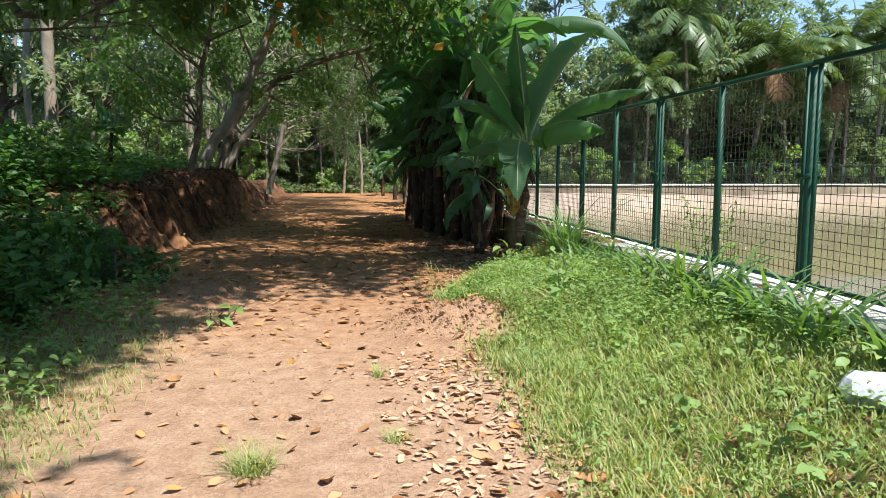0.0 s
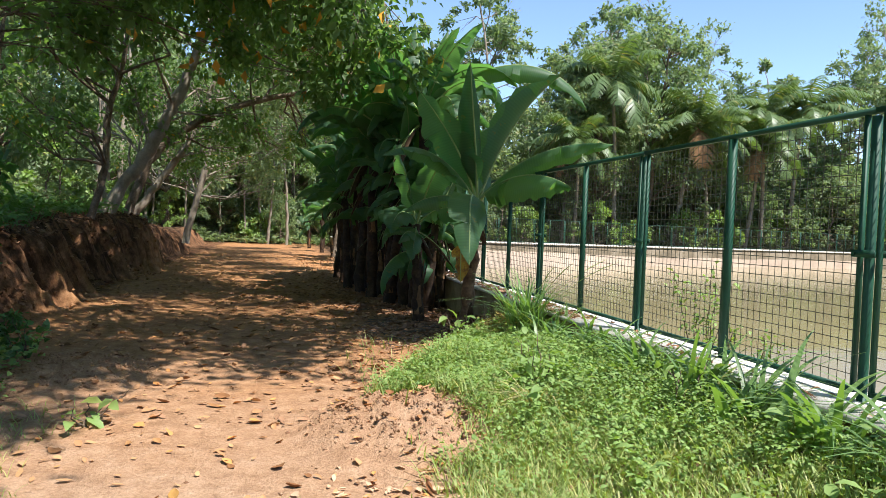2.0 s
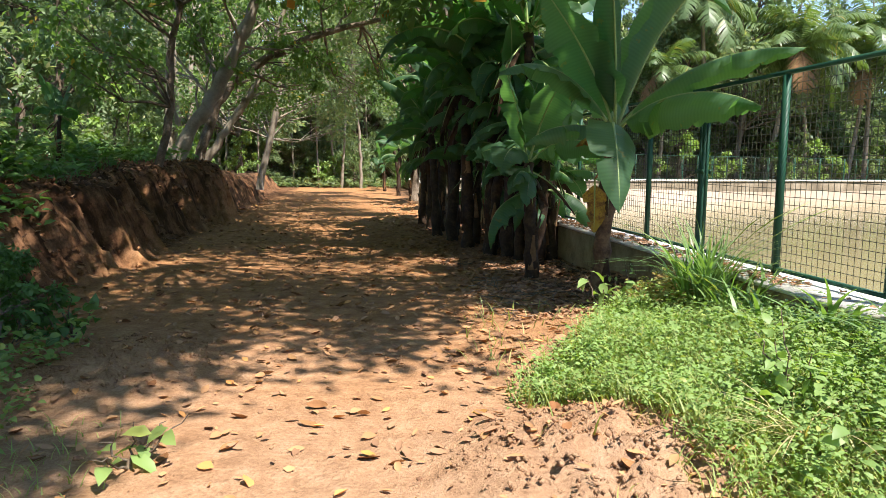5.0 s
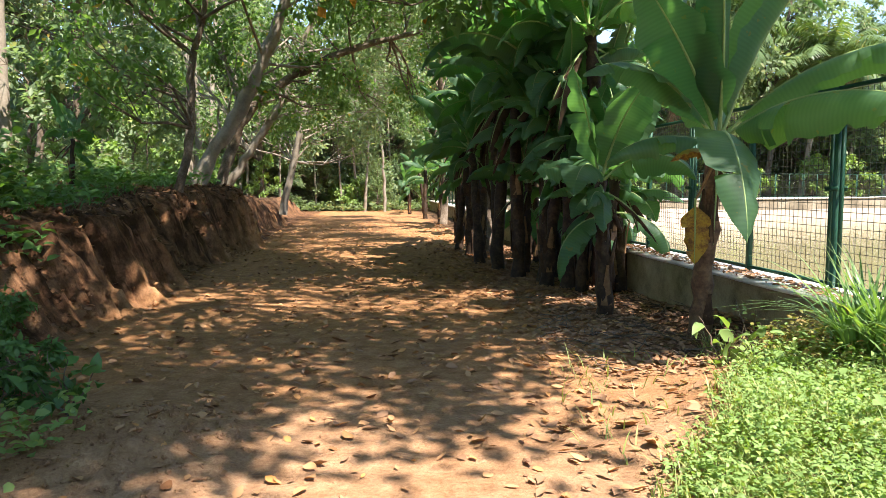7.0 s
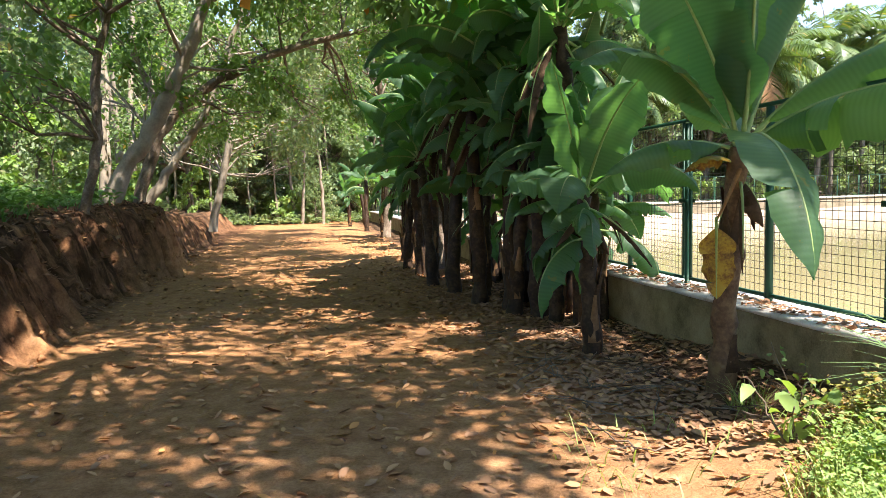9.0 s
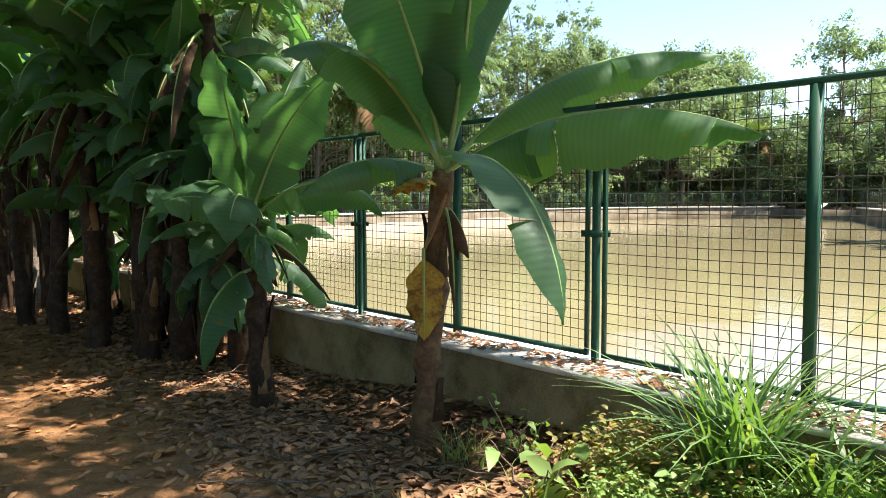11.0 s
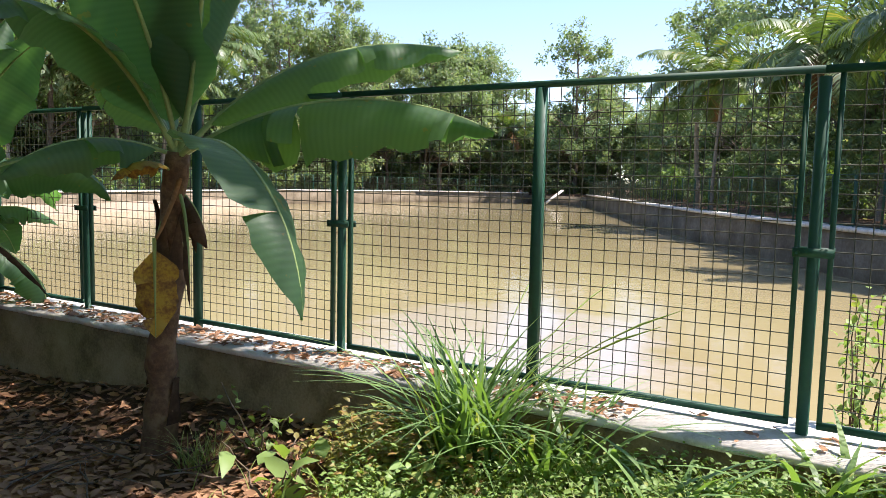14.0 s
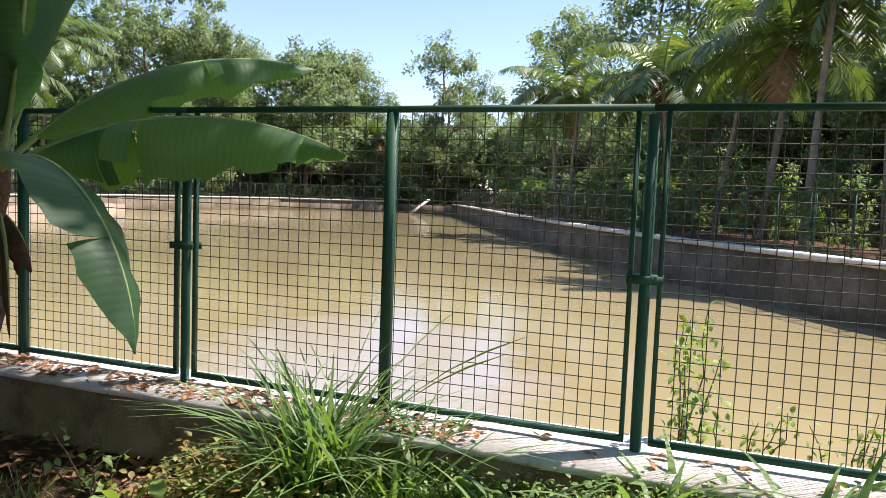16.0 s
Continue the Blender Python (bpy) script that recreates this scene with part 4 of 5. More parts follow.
north_line, south_line = POND[:6], POND[6:13]
along(north_line, 64, 6, 28, lambda x, y: put(T_thin if rp.random() < 0.5 else T_broad, x, y, 1.3, 1.8))
along(north_line, 60, 11, 20, lambda x, y: put(T_dense, x, y, 0.9, 1.8))
along(south_line, 44, 12.5, 19, lambda x, y: put(T_dense, x, y, 0.9, 1.7))
along(north_line, 60, 4, 11, lambda x, y: put(T_bush, x, y, 0.8, 1.7))
along(north_line, 40, 18, 30, lambda x, y: put(T_dense, x, y, 1.2, 2.0))
along(north_line, 3, 4, 9, lambda x, y: put([palmA, palmB], x, y, 0.85, 1.2))
along(south_line, 56, 17, 30, lambda x, y: put(T_broad if rp.random() < 0.7 else T_thin, x, y, 0.9, 1.35))
along(south_line, 60, 4.5, 11, lambda x, y: put(T_bush, x, y, 0.7, 1.7))
along(south_line, 4, 4, 10, lambda x, y: put([palmA, palmB], x, y, 0.8, 1.1))
for x, y, top, src in ((25.9, 56.0, 13.0, palmB), (35.3, 58.0, 9.6, palmA), (40, 59.5, 9.4, palmA), (41.9, 60, 12.2, palmB), (45.5, 61, 13.2, palmB), (31, 56, 10, palmA), (43.4, 17.0, 8.2, palmA), (40.6, 15.8, 7.2, palmB), (26.2, 5.4, 9.3, palmB)):
    k = (top - 0.4) / (7.2 if src is palmA else 9.0)
    put([src], x, y, k, k)
for x, y in spread(42, 88, 140, 20, 90, 4.5, lambda x, y: not in_pond(x, y, 5)):
    put(T_broad, x, y, 1.2, 1.75)
for x, y in spread(8, -2, 9, -34, -14, 4.0) + spread(8, -22, -8, -20, 2, 3.0):
    put(T_broad, x, y, 0.8, 1.1)

for x, y in spread(34, 84, 104, 22, 66, 2.2, lambda x, y: not in_pond(x, y, 2.5)):
    put(T_dense, x, y, 1.0, 1.9)
for x, y in ((70, 14.4), (64, 11.8), (59, 9.2), (54.5, 6.8), (49.8, 4.2), (45, 0), (79, 20), (87, 25)):
    put([T_broad[1]], x, y, 1.6, 2.0)
for x, y in ((52, 60.5), (55, 61.5), (58, 62.5), (62, 61), (66, 60.5), (49, 60), (60, 66), (53, 65)):
    put(T_dense, x, y, 1.2, 1.6)
for x, y, k in ((62, 64, 1.5), (70, 62.5, 1.5), (76, 62, 1.45), (82, 60, 1.55), (88, 59, 1.6), (95, 57.5, 1.6)):
    put([T_broad[1]], x, y, k, k)

# ---------- trees that lean over the track ----------


def overhang(label, spine, radii, boxes, leaf, seed, bark=BARK, material=None):
    """boxes: (x0, x1, y0, y1, z0, z1, clumps, clump radius, leaves a clump) in the world."""
    rng = np.random.default_rng(seed)
    x, y, z = spine[0]
    root = thing("tree", label, "tree", "trees leaning over the track", at=pose(x, y, z))
    o = np.array(spine[0])
    clumps = []
    for x0, x1, y0, y1, z0, z1, n, r, k in boxes:
        clumps += [(np.array([rng.uniform(x0, x1), rng.uniform(y0, y1), rng.uniform(z0, z1)]) - o, r * rng.uniform(0.7, 1.3), k) for _ in range(n)]
    tree_parts(root, [np.array(p) - o for p in spine], radii, clumps, leaf, bark, material or CANOPY, seed, 0.035, loose=0.27)
    return root


overhang("leaning grey-barked tree arching over the track", [(-3.8, 21.45, 1.15), (-3.4, 21.45, 1.85), (-3.01, 21.45, 2.42), (-2.61, 21.45, 3.1), (-2.31, 21.45, 3.77), (-2.08, 21.45, 4.3), (-1.72, 21.4, 5.2), (-1.0, 21.0, 6.8)], [0.2, 0.17, 0.155, 0.15, 0.14, 0.13, 0.11, 0.05],
         [(-3.4, 2.4, 17, 24, 5.4, 8.0, 28, 1.1, 400), (-4.4, -0.4, 21, 24, 3.4, 5.2, 12, 0.5, 170)], 0.15, 101, PALEBARK)
overhang("dark forked tree bending across the track", [(-3.5, 23.0, 1.15), (-3.11, 23.0, 2.6), (-2.63, 23.0, 3.25), (-1.84, 23.0, 3.84), (-0.87, 22.9, 4.28), (0.03, 22.8, 4.62), (1.02, 22.6, 4.8), (2.2, 22.2, 5.0)], [0.13, 0.12, 0.11, 0.10, 0.09, 0.075, 0.05, 0.03],
         [(-1.5, 2.8, 21, 25, 4.2, 6.5, 16, 0.7, 240), (-1.8, 1.6, 22.5, 25, 3.3, 4.4, 10, 0.4, 120)], 0.13, 102)
overhang("slim pale tree leaning out from the bank", [(-3.9, 25.3, 1.0), (-3.4, 25.3, 1.85), (-2.95, 25.3, 2.55), (-2.44, 25.3, 3.26), (-1.99, 25.3, 4.25), (-1.77, 25.3, 4.96), (-1.1, 25.2, 6.4)], [0.13, 0.12, 0.11, 0.10, 0.085, 0.07, 0.04],
         [(-4.5, 1.8, 24.5, 28, 2.9, 7.0, 26, 0.7, 220)], 0.13, 108, PALEBARK)
overhang("slim pale tree at the far bend of the track", [(-2.9, 30.0, 0.4), (-2.55, 30.0, 1.96), (-2.3, 30.0, 3.0), (-2.15, 30, 4.06), (-1.95, 30, 5.5), (-1.7, 29.8, 7.4)], [0.13, 0.115, 0.11, 0.1, 0.08, 0.05],
         [(-5.5, 0.8, 30, 34, 2.6, 7.4, 30, 0.8, 220)], 0.15, 109, PALEBARK, FOREST)
overhang("thin dark tree on the edge of the bank", [(-3.45, 19.0, 1.0), (-3.21, 19, 2.0), (-3.13, 19, 2.7), (-3.14, 19, 3.4), (-2.93, 19, 4.11), (-2.75, 18.9, 5.0), (-2.6, 18.8, 6.0)], [0.085, 0.075, 0.07, 0.065, 0.05, 0.04, 0.03],
         [(-5, -1.5, 16, 20, 4.2, 6.8, 12, 0.9, 200), (-5.2, -3.4, 17, 20, 3.0, 4.4, 6, 0.6, 160)], 0.16, 103)
# high clumps up to y 10 stay unseen, added to shade track and banana
overhang("spreading tree over the track with unseen clumps added for shade", [(-5.4, 12.6, 1.0), (-5.2, 12.5, 3.0), (-4.6, 12.3, 4.6), (-3.2, 12, 6.0), (-1.2, 11.4, 7.0), (0.6, 10.8, 7.4)], [0.22, 0.19, 0.16, 0.12, 0.08, 0.04],
         [(-1.5, 3.1, 6.3, 9.8, 5.7, 7.3, 19, 0.95, 370), (-0.4, 1.3, 3.6, 5.2, 6.0, 7.0, 13, 0.7, 360), (1.0, 2.8, 6.6, 8.2, 6.0, 7.0, 3, 0.7, 300), (-1.2, 1.0, 4.2, 6.4, 6.2, 7.4, 8, 0.9, 420), (2.4, 5.0, 8.7, 11.4, 6.2, 8.0, 10, 1.0, 380), (-3.6, 1.5, 9.5, 16.5, 5.2, 8.0, 42, 1.1, 380), (-3.2, 1.6, 12.5, 15.5, 4.0, 5.0, 9, 0.6, 170), (-6.5, -3.5, 9, 13, 4.4, 6.5, 8, 0.9, 230), (-0.8, 2.2, 6.2, 8.6, 6.0, 7.4, 7, 0.85, 360), (4.1, 5.0, 8.4, 9.5, 6.4, 7.6, 6, 0.8, 400)], 0.17, 104)
tall_tree = overhang("tall tree with yellowing leaves above the banana clump", [(2.35, 20.4, 0.0), (2.3, 20.3, 2.0), (2.2, 20, 4.0), (1.9, 19.2, 5.6), (1.5, 17.8, 7.0), (1.2, 16.2, 8.0)], [0.2, 0.17, 0.15, 0.12, 0.08, 0.04],
         [(-1.8, 1.3, 12, 21, 5.4, 8.5, 50, 1.2, 430), (0.4, 2.2, 13.4, 16, 3.6, 4.8, 10, 0.5, 150)], 0.17, 105)
overhang("slim tree shading the far end of the track", [(2.5, 31.0, 0.0), (2.5, 31.0, 2.5), (2.4, 30.6, 4.5), (2.2, 30.0, 6.2), (1.8, 29.0, 7.4)], [0.14, 0.12, 0.10, 0.07, 0.04],
         [(-0.6, 3.2, 24, 36, 5.8, 8.2, 28, 1.3, 300)], 0.19, 107, material=FOREST)
# clumps above z 5 are out of view, added to darken verge and undergrowth
overhang("tree over the undergrowth with unseen clumps added for shade", [(-6.2, 7.4, 0.5), (-6.0, 7.4, 2.2), (-5.6, 7.2, 4.0), (-5.0, 6.8, 5.5), (-4.4, 6.4, 6.6)], [0.2, 0.17, 0.14, 0.1, 0.05],
         [(-4.2, 0.5, 0.8, 6.0, 6.0, 7.6, 24, 1.0, 450), (-4.2, -2.3, 8.2, 9.6, 2.75, 3.6, 7, 0.45, 200), (-7.0, -1.6, 3.5, 8.5, 5.2, 7.6, 21, 1.0, 330), (-7.0, -4.4, 6, 10, 3.0, 5, 10, 0.8, 220)], 0.18, 106)

ry = np.random.default_rng(303)
yc = np.stack([ry.uniform(-1.6, 2.6, 44), ry.uniform(12.4, 16.5, 44), ry.uniform(3.3, 5.4, 44)], 1) - np.array([2.35, 20.4, 0.0])
tagged(piece("yellow_foliage", leaf_soup("yellow_foliage", yc, ry.normal(size=(44, 3)) * 0.5 + [0, 0, -1], 0.22, 0.16, simple("yellow_orange_leaf", [(0.3, (0.45, 0.17, 0.02)), (0.7, (0.62, 0.34, 0.03))], 3.0), ry), tall_tree), "yellow-orange dying leaves among the green", kind="stuff")

# ---------- undergrowth, grass, weeds ----------
rg = np.random.default_rng(7)


def stuff(name, me, label, category):
    return tagged(new(name, me), label, category, kind="stuff")


def scatter(n, x0, x1, y0, y1, keep):
    out = []
    while len(out) < n:
        x, y = rg.uniform(x0, x1), rg.uniform(y0, y1)
        if rg.random() < keep(x, y):
            out.append((x, y, gz(x, y)))
    return np.array(out)


def mound(x, y):
    """How thickly the weeds stand on the mound by the wall."""
    edge = 1.30 + 0.25 * fnoise(0, y, 0.9, 11) + (0.35 if 6.6 < y < 8.1 else 0) + 0.7 * smooth(8.4, 9.5, y) + 0.8 * smooth(9.5, 10.5, y)
    return smooth(edge - 0.12, edge + 0.35, x) * (1 - smooth(9.5, 10.3, y))


def plants(name, base, leaves, leaf, height, material, label, category):
    """Small herbs: each base carries a whorl of leaves up its stem."""
    n = len(base)
    k = np.repeat(np.arange(n), leaves)
    h = (height * rg.uniform(0.4, 1.2, n))[k] * rg.uniform(0.25, 1.0, len(k))
    a = rg.uniform(0, 6.28, len(k))
    C = base[k] + np.stack([0.025 * np.cos(a), 0.025 * np.sin(a), h], 1) + rg.normal(size=(len(k), 3)) * [0.02, 0.02, 0.01]
    D = np.stack([np.cos(a), np.sin(a), rg.uniform(-0.25, 0.6, len(k))], 1)
    L = leaf * rg.uniform(0.5, 1.3, len(k))
    return stuff(name, fine_leaves(name, C, D, L, L * 0.6, material, rg, (0, 0, 1)), label, category)


near = lambda x, y: mound(x, y) * (1.0 if y < 8 else 0.8)
plants("weeds", scatter(4700, 1.1, 3.1, -1.5, 10.9, lambda x, y: near(x, y) * (0.05 + 0.95 * smooth(6.6, 9.2, y + 1.2 * (x - 1.0)))), 10, 0.032, 0.18, WEED, "low bright green broad-leaved weeds covering the mound", "weeds")
plants("broad_weeds", scatter(110, 1.9, 3.08, 1.0, 10.6, near), 7, 0.075, 0.25, WEED, "taller broad-leaved weeds among the grass by the wall", "weeds")
REDWEED = leafy("reddish_weed_leaf", (0.13, 0.09, 0.035), (0.22, 0.21, 0.06), (0.30, 0.11, 0.06), 0.22, 0.3, 0.5, 0.3)
plants("reddish_weeds", scatter(260, 2.4, 3.05, 9.2, 10.5, lambda x, y: smooth(0.6, 0.2, abs(y - 9.8)) * smooth(2.45, 2.75, x)), 9, 0.045, 0.22, REDWEED, "low weeds with reddish and yellow leaves by the wall", "weeds")

g = scatter(60000, 0.95, 3.1, -3.0, 10.9, lambda x, y: (0.2 + 0.8 * smooth(-2, 2.5, y)) * min(1, 0.012 * smooth(1.0, 1.3, x) + mound(x, y)))
stuff("mound_grass", blades("mound_grass", g, rg.uniform(0.05, 0.20, len(g)) * (0.5 + 0.5 * np.clip((g[:, 1] - 3.5) / 4, 0, 1)), rg.uniform(0.006, 0.012, len(g)), rg.uniform(0.1, 0.8, len(g)), GRASS, rg), "short green grass with dry blades over the mound", "grass")
g = scatter(15000, -2.6, -0.55, -2.5, 8.2, lambda x, y: (0.25 + 0.75 * smooth(-2, 2, y)) * smooth(-0.65, -1.25, x + 0.25 * fnoise(x, y, 1.2, 21)) * (1 - 0.8 * smooth(6.8, 8.0, y)))
stuff("verge_grass", blades("verge_grass", g, rg.uniform(0.03, 0.12, len(g)), rg.uniform(0.004, 0.008, len(g)), rg.uniform(0.2, 0.8, len(g)), GRASS, rg), "short patchy dry-green grass beside the track", "grass")
plants("verge_weeds", scatter(700, -3.4, -1.1, 2.0, 9.5, lambda x, y: smooth(-1.1, -1.7, x)), 8, 0.07, 0.22, WEED, "scattered green weeds beside the track", "weeds")
plants("shade_undergrowth", scatter(2500, -8.5, -1.7, 0.5, 13.2, lambda x, y: smooth(0.5, 4.5, y + 0.8 * fnoise(x, y, 0.6, 9)) * smooth(-8.5, -6, x) * smooth(-1.75 - 0.16 * max(0, y - 6), -2.4 - 0.16 * max(0, y - 6), x)), 12, 0.13, 0.8, DARKLEAF, "dense dark leafy undergrowth in the shade", "undergrowth")
plants("bank_top_plants", scatter(650, -9.5, -3.0, 12.5, 26, lambda x, y: smooth(0.75, 1.3, bank_foot(y) - x) * (0.75 + 0.25 * fnoise(x, y, 0.7, 2))), 9, 0.15, 0.32, DARKLEAF, "low dark plants on top of the earth bank", "undergrowth")
plants("far_undergrowth", scatter(1500, -16, -4.0, 20, 45, lambda x, y: 1.0 if on_bank(x + 1, y) else 0.0), 9, 0.2, 0.6, FOREST, "sunlit green undergrowth between the trees", "undergrowth")
plants("track_end_undergrowth", scatter(700, -9, 3.2, 42, 50, lambda x, y: smooth(42.5, 45, y)), 10, 0.18, 0.5, FOREST, "green undergrowth at the far end of the track", "undergrowth")
g = scatter(1500, -7.5, -3.1, 12.5, 24, lambda x, y: smooth(0.8, 1.1, bank_foot(y) - x))
stuff("bank_grass", blades("bank_grass", g, rg.uniform(0.2, 0.5, len(g)), rg.uniform(0.012, 0.03, len(g)), rg.uniform(0.5, 1.0, len(g)), DARKLEAF, rg, 4), "strap-leaved grass hanging over the bank", "grass")


def tuft(x, y, n, h, w, label, bend=(0.4, 1.0), radius=0.06, lean=0.3, material=None, stalks=0, name="grass_clump"):
    z = gz(x, y)
    root = thing(name, label, "grass", "grass clumps", at=pose(x, y, z - 0.01))
    a, r = rg.uniform(0, 6.28, n), radius * rg.random(n) ** 0.5
    C = np.stack([r * np.cos(a), r * np.sin(a), np.zeros(n)], 1)
    herb = piece("grass", blades("clump_blades", C, rg.uniform(0.5, 1.1, n) * h, w * rg.uniform(0.6, 1.2, n), rg.uniform(*bend, n), material or REED, rg, 6, lean), root)
    tagged(herb, kind="stuff")
    for i in range(max(4, n // 14)):
        c = np.array([[radius * rg.normal() * 0.6, radius * rg.normal() * 0.6, 0.0]])
        piece("blade", blades("blade", c, h * rg.uniform(0.7, 1.15), w * rg.uniform(0.8, 1.3), rg.uniform(*bend), material or REED, rg, 8, lean), root)
    for i in range(stalks):
        az_, L = rg.uniform(-2.6, 0.3), h * rg.uniform(1.2, 1.6)
        s = np.linspace(0, 1, 8)
        P = np.stack([L * 0.75 * s ** 1.3 * math.cos(az_), L * 0.75 * s ** 1.3 * math.sin(az_), L * (s - 0.28 * s ** 2.2)], 1)
        q = Quads()
        q.tube(P, np.interp(s, [0, 0.7, 0.74, 0.95, 1], [0.002, 0.0016, 0.005, 0.0045, 0.001]), 5)
        piece("seed_stalk", q.mesh("seed_stalk", GRASS), root)


tuft(2.86, 9.5, 170, 0.86, 0.028, "tall arching bright green grass clump by the wall", (0.12, 1.0), stalks=4, radius=0.15, lean=0.14)
tuft(2.95, 9.15, 34, 0.6, 0.024, "arching green grass clump by the wall", (0.3, 0.9), radius=0.12, lean=0.4)
for y, x, n, h in ((8.1, 2.94, 16, 0.50), (7.55, 2.96, 18, 0.52), (7.05, 2.9, 20, 0.56), (6.5, 2.96, 24, 0.62), (6.0, 2.85, 20, 0.58), (5.5, 2.95, 24, 0.66), (4.9, 2.9, 24, 0.64), (4.35, 2.95, 24, 0.6), (8.6, 2.75, 16, 0.4), (9.0, 3.0, 16, 0.5)):
    tuft(x, y, n, h, 0.042, "loose wide-bladed grass drooping by the coping", (0.35, 1.0), 0.12, 0.35)
tuft(0.01, 4.5, 140, 0.17, 0.006, "small wiry grass tuft growing in the track", (0.2, 0.8), 0.09, 0.6, GRASS)
tuft(0.66, 4.8, 50, 0.11, 0.005, "small wiry grass tuft growing in the track", (0.2, 0.8), 0.05, 0.6, GRASS)
tuft(2.72, 11.05, 90, 0.25, 0.006, "thin dry-green grass tuft at the foot of the banana plant", (0.2, 0.7), 0.12, 0.5, GRASS)
tuft(0.6, 5.9, 30, 0.14, 0.006, "small grass tuft growing in the track", (0.2, 0.6), 0.04, 0.3, GRASS)


STRAW = leafy("straw_blade", (0.30, 0.22, 0.11), (0.46, 0.37, 0.20), None, 0, 0.25, 0.6, 0.3)


def sapling(x, y, z, h, n, leaf, label, seed, material=WEED, spread_=0.3):
    rng = np.random.default_rng(seed)
    root = thing("sapling", label, "shrub", "saplings", at=pose(x, y, z))
    C, D = [], []
    for i in range(5):
        q = Quads()
        a = rng.uniform(0, 6.28)
        e = np.array([spread_ * math.cos(a) * rng.random(), spread_ * math.sin(a) * rng.random(), h * rng.uniform(0.55, 1)])
        P = np.array([e * t + rng.normal(size=3) * 0.012 for t in np.linspace(0, 1, 8)])
        P[0] = 0
        q.tube(P, np.linspace(0.008, 0.002, 8), 5)
        piece("twig", q.mesh("twig", BARK), root)
        k = n // 5
        t = rng.uniform(0.2, 1, k)
        C.append(e[None] * t[:, None] + rng.normal(size=(k, 3)) * 0.035)
        D.append(rng.normal(size=(k, 3)) + [0, 0, -0.3])
    C, D = np.concatenate(C), np.concatenate(D)
    foliage = piece("foliage", fine_leaves("sapling_leaves", C, D, leaf * rng.uniform(0.5, 1.1, len(C)), leaf * 0.5, material, rng, (0, 0, 1)), root)
    tagged(foliage, kind="stuff")


sapling(3.9, 8.08, 0.02, 1.12, 330, 0.058, "slender sapling growing behind the fence", 1)
sapling(3.88, 7.8, 0.02, 0.72, 220, 0.055, "low leafy sapling behind the fence", 2)
sapling(3.92, 7.35, 0.0, 0.75, 150, 0.055, "low leafy sapling behind the fence", 3)
sapling(2.3, 10.1, gz(2.3, 10.1), 0.28, 22, 0.16, "round-leaved creeping plant at the edge of the mound", 4)
sapling(2.85, 10.75, gz(2.85, 10.75), 0.35, 40, 0.07, "thin weed seedling at the foot of the wall", 5)
sapling(2.25, 7.4, gz(2.25, 7.4), 0.45, 60, 0.10, "tall broad-leaved weed on the grassy mound", 10)
sapling(2.7, 6.3, gz(2.7, 6.3), 0.4, 40, 0.09, "tall broad-leaved weed on the grassy mound", 12)
tuft(2.1, 7.05, 46, 0.34, 0.010, "withered straw-coloured grass tuft among the weeds", (0.5, 1.1), 0.08, 0.5, STRAW)
sapling(-0.7, 7.6, gz(-0.7, 7.6), 0.22, 10, 0.15, "small broad-leaved seedling beside the track", 6)
sapling(-2.3, 8.9, gz(-2.3, 8.9), 0.55, 60, 0.16, "dark broad-leaved seedling beside the track", 7, DARKLEAF)
sapling(-1.75, 9.9, gz(-1.75, 9.9), 0.4, 44, 0.15, "dark broad-leaved seedling beside the track", 8, DARKLEAF)
sapling(-2.1, 5.4, gz(-2.1, 5.4), 0.7, 26, 0.3, "large-leaved plant in the shade beside the track", 9, DARKLEAF)

# ---------- fallen leaves, stones, twigs ----------


def fallen_mesh(seed, L, W, material):
    rng = np.random.default_rng(seed)
    n, m = 7, 5
    V = []
    curl, cup = rng.uniform(0.1, 0.8), rng.uniform(0.1, 0.6)
    for i in range(n):
        s = i / (n - 1)
        w = W * math.sin(math.pi * (0.04 + 0.92 * s)) ** 0.8 * 0.5
        for j in range(m):
            v = j / (m - 1) * 2 - 1
            V.append((L * (s - 0.5), w * v, cup * w * abs(v) ** 1.5 + curl * L * 0.5 * (s - 0.5) ** 2 * 2 + rng.normal() * 0.002 + 0.003))
    F = [(i * m + j, i * m + j + 1, (i + 1) * m + j + 1, (i + 1) * m + j) for i in range(n - 1) for j in range(m - 1)]
    return np_mesh("fallen_leaf", V, F, material, None, True)


def fallen_material(name, a, b):
    m, n, l, bs = mat(name, 0.8, 0.2)
    r = n.new("ShaderNodeObjectInfo").outputs["Random"]
    base = ramp(n, l, r, [(0.0, a), (1.0, b)])
    f = noise_tex(n, l, 40.0, 5, position(n))
    l.new(mixc(n, l, math_node(n, l, "MULTIPLY", f, 0.7), base, tuple(c * 0.35 for c in a)), bs.inputs["Base Color"])
    bump(n, l, bs, f, 0.4, 0.004)
    return m


BROWNFALL = fallen_material("fallen_leaf_brown", (0.24, 0.10, 0.04), (0.50, 0.27, 0.11))
YELLOWFALL = fallen_material("fallen_leaf_yellow", (0.34, 0.16, 0.04), (0.50, 0.31, 0.09))
fall_b = [fallen_mesh(i, 0.09 + 0.02 * (i % 3), 0.055 + 0.012 * (i % 2), BROWNFALL) for i in range(5)]
fall_y = [fallen_mesh(i + 20, 0.10, 0.065, YELLOWFALL) for i in range(2)]
count = 0
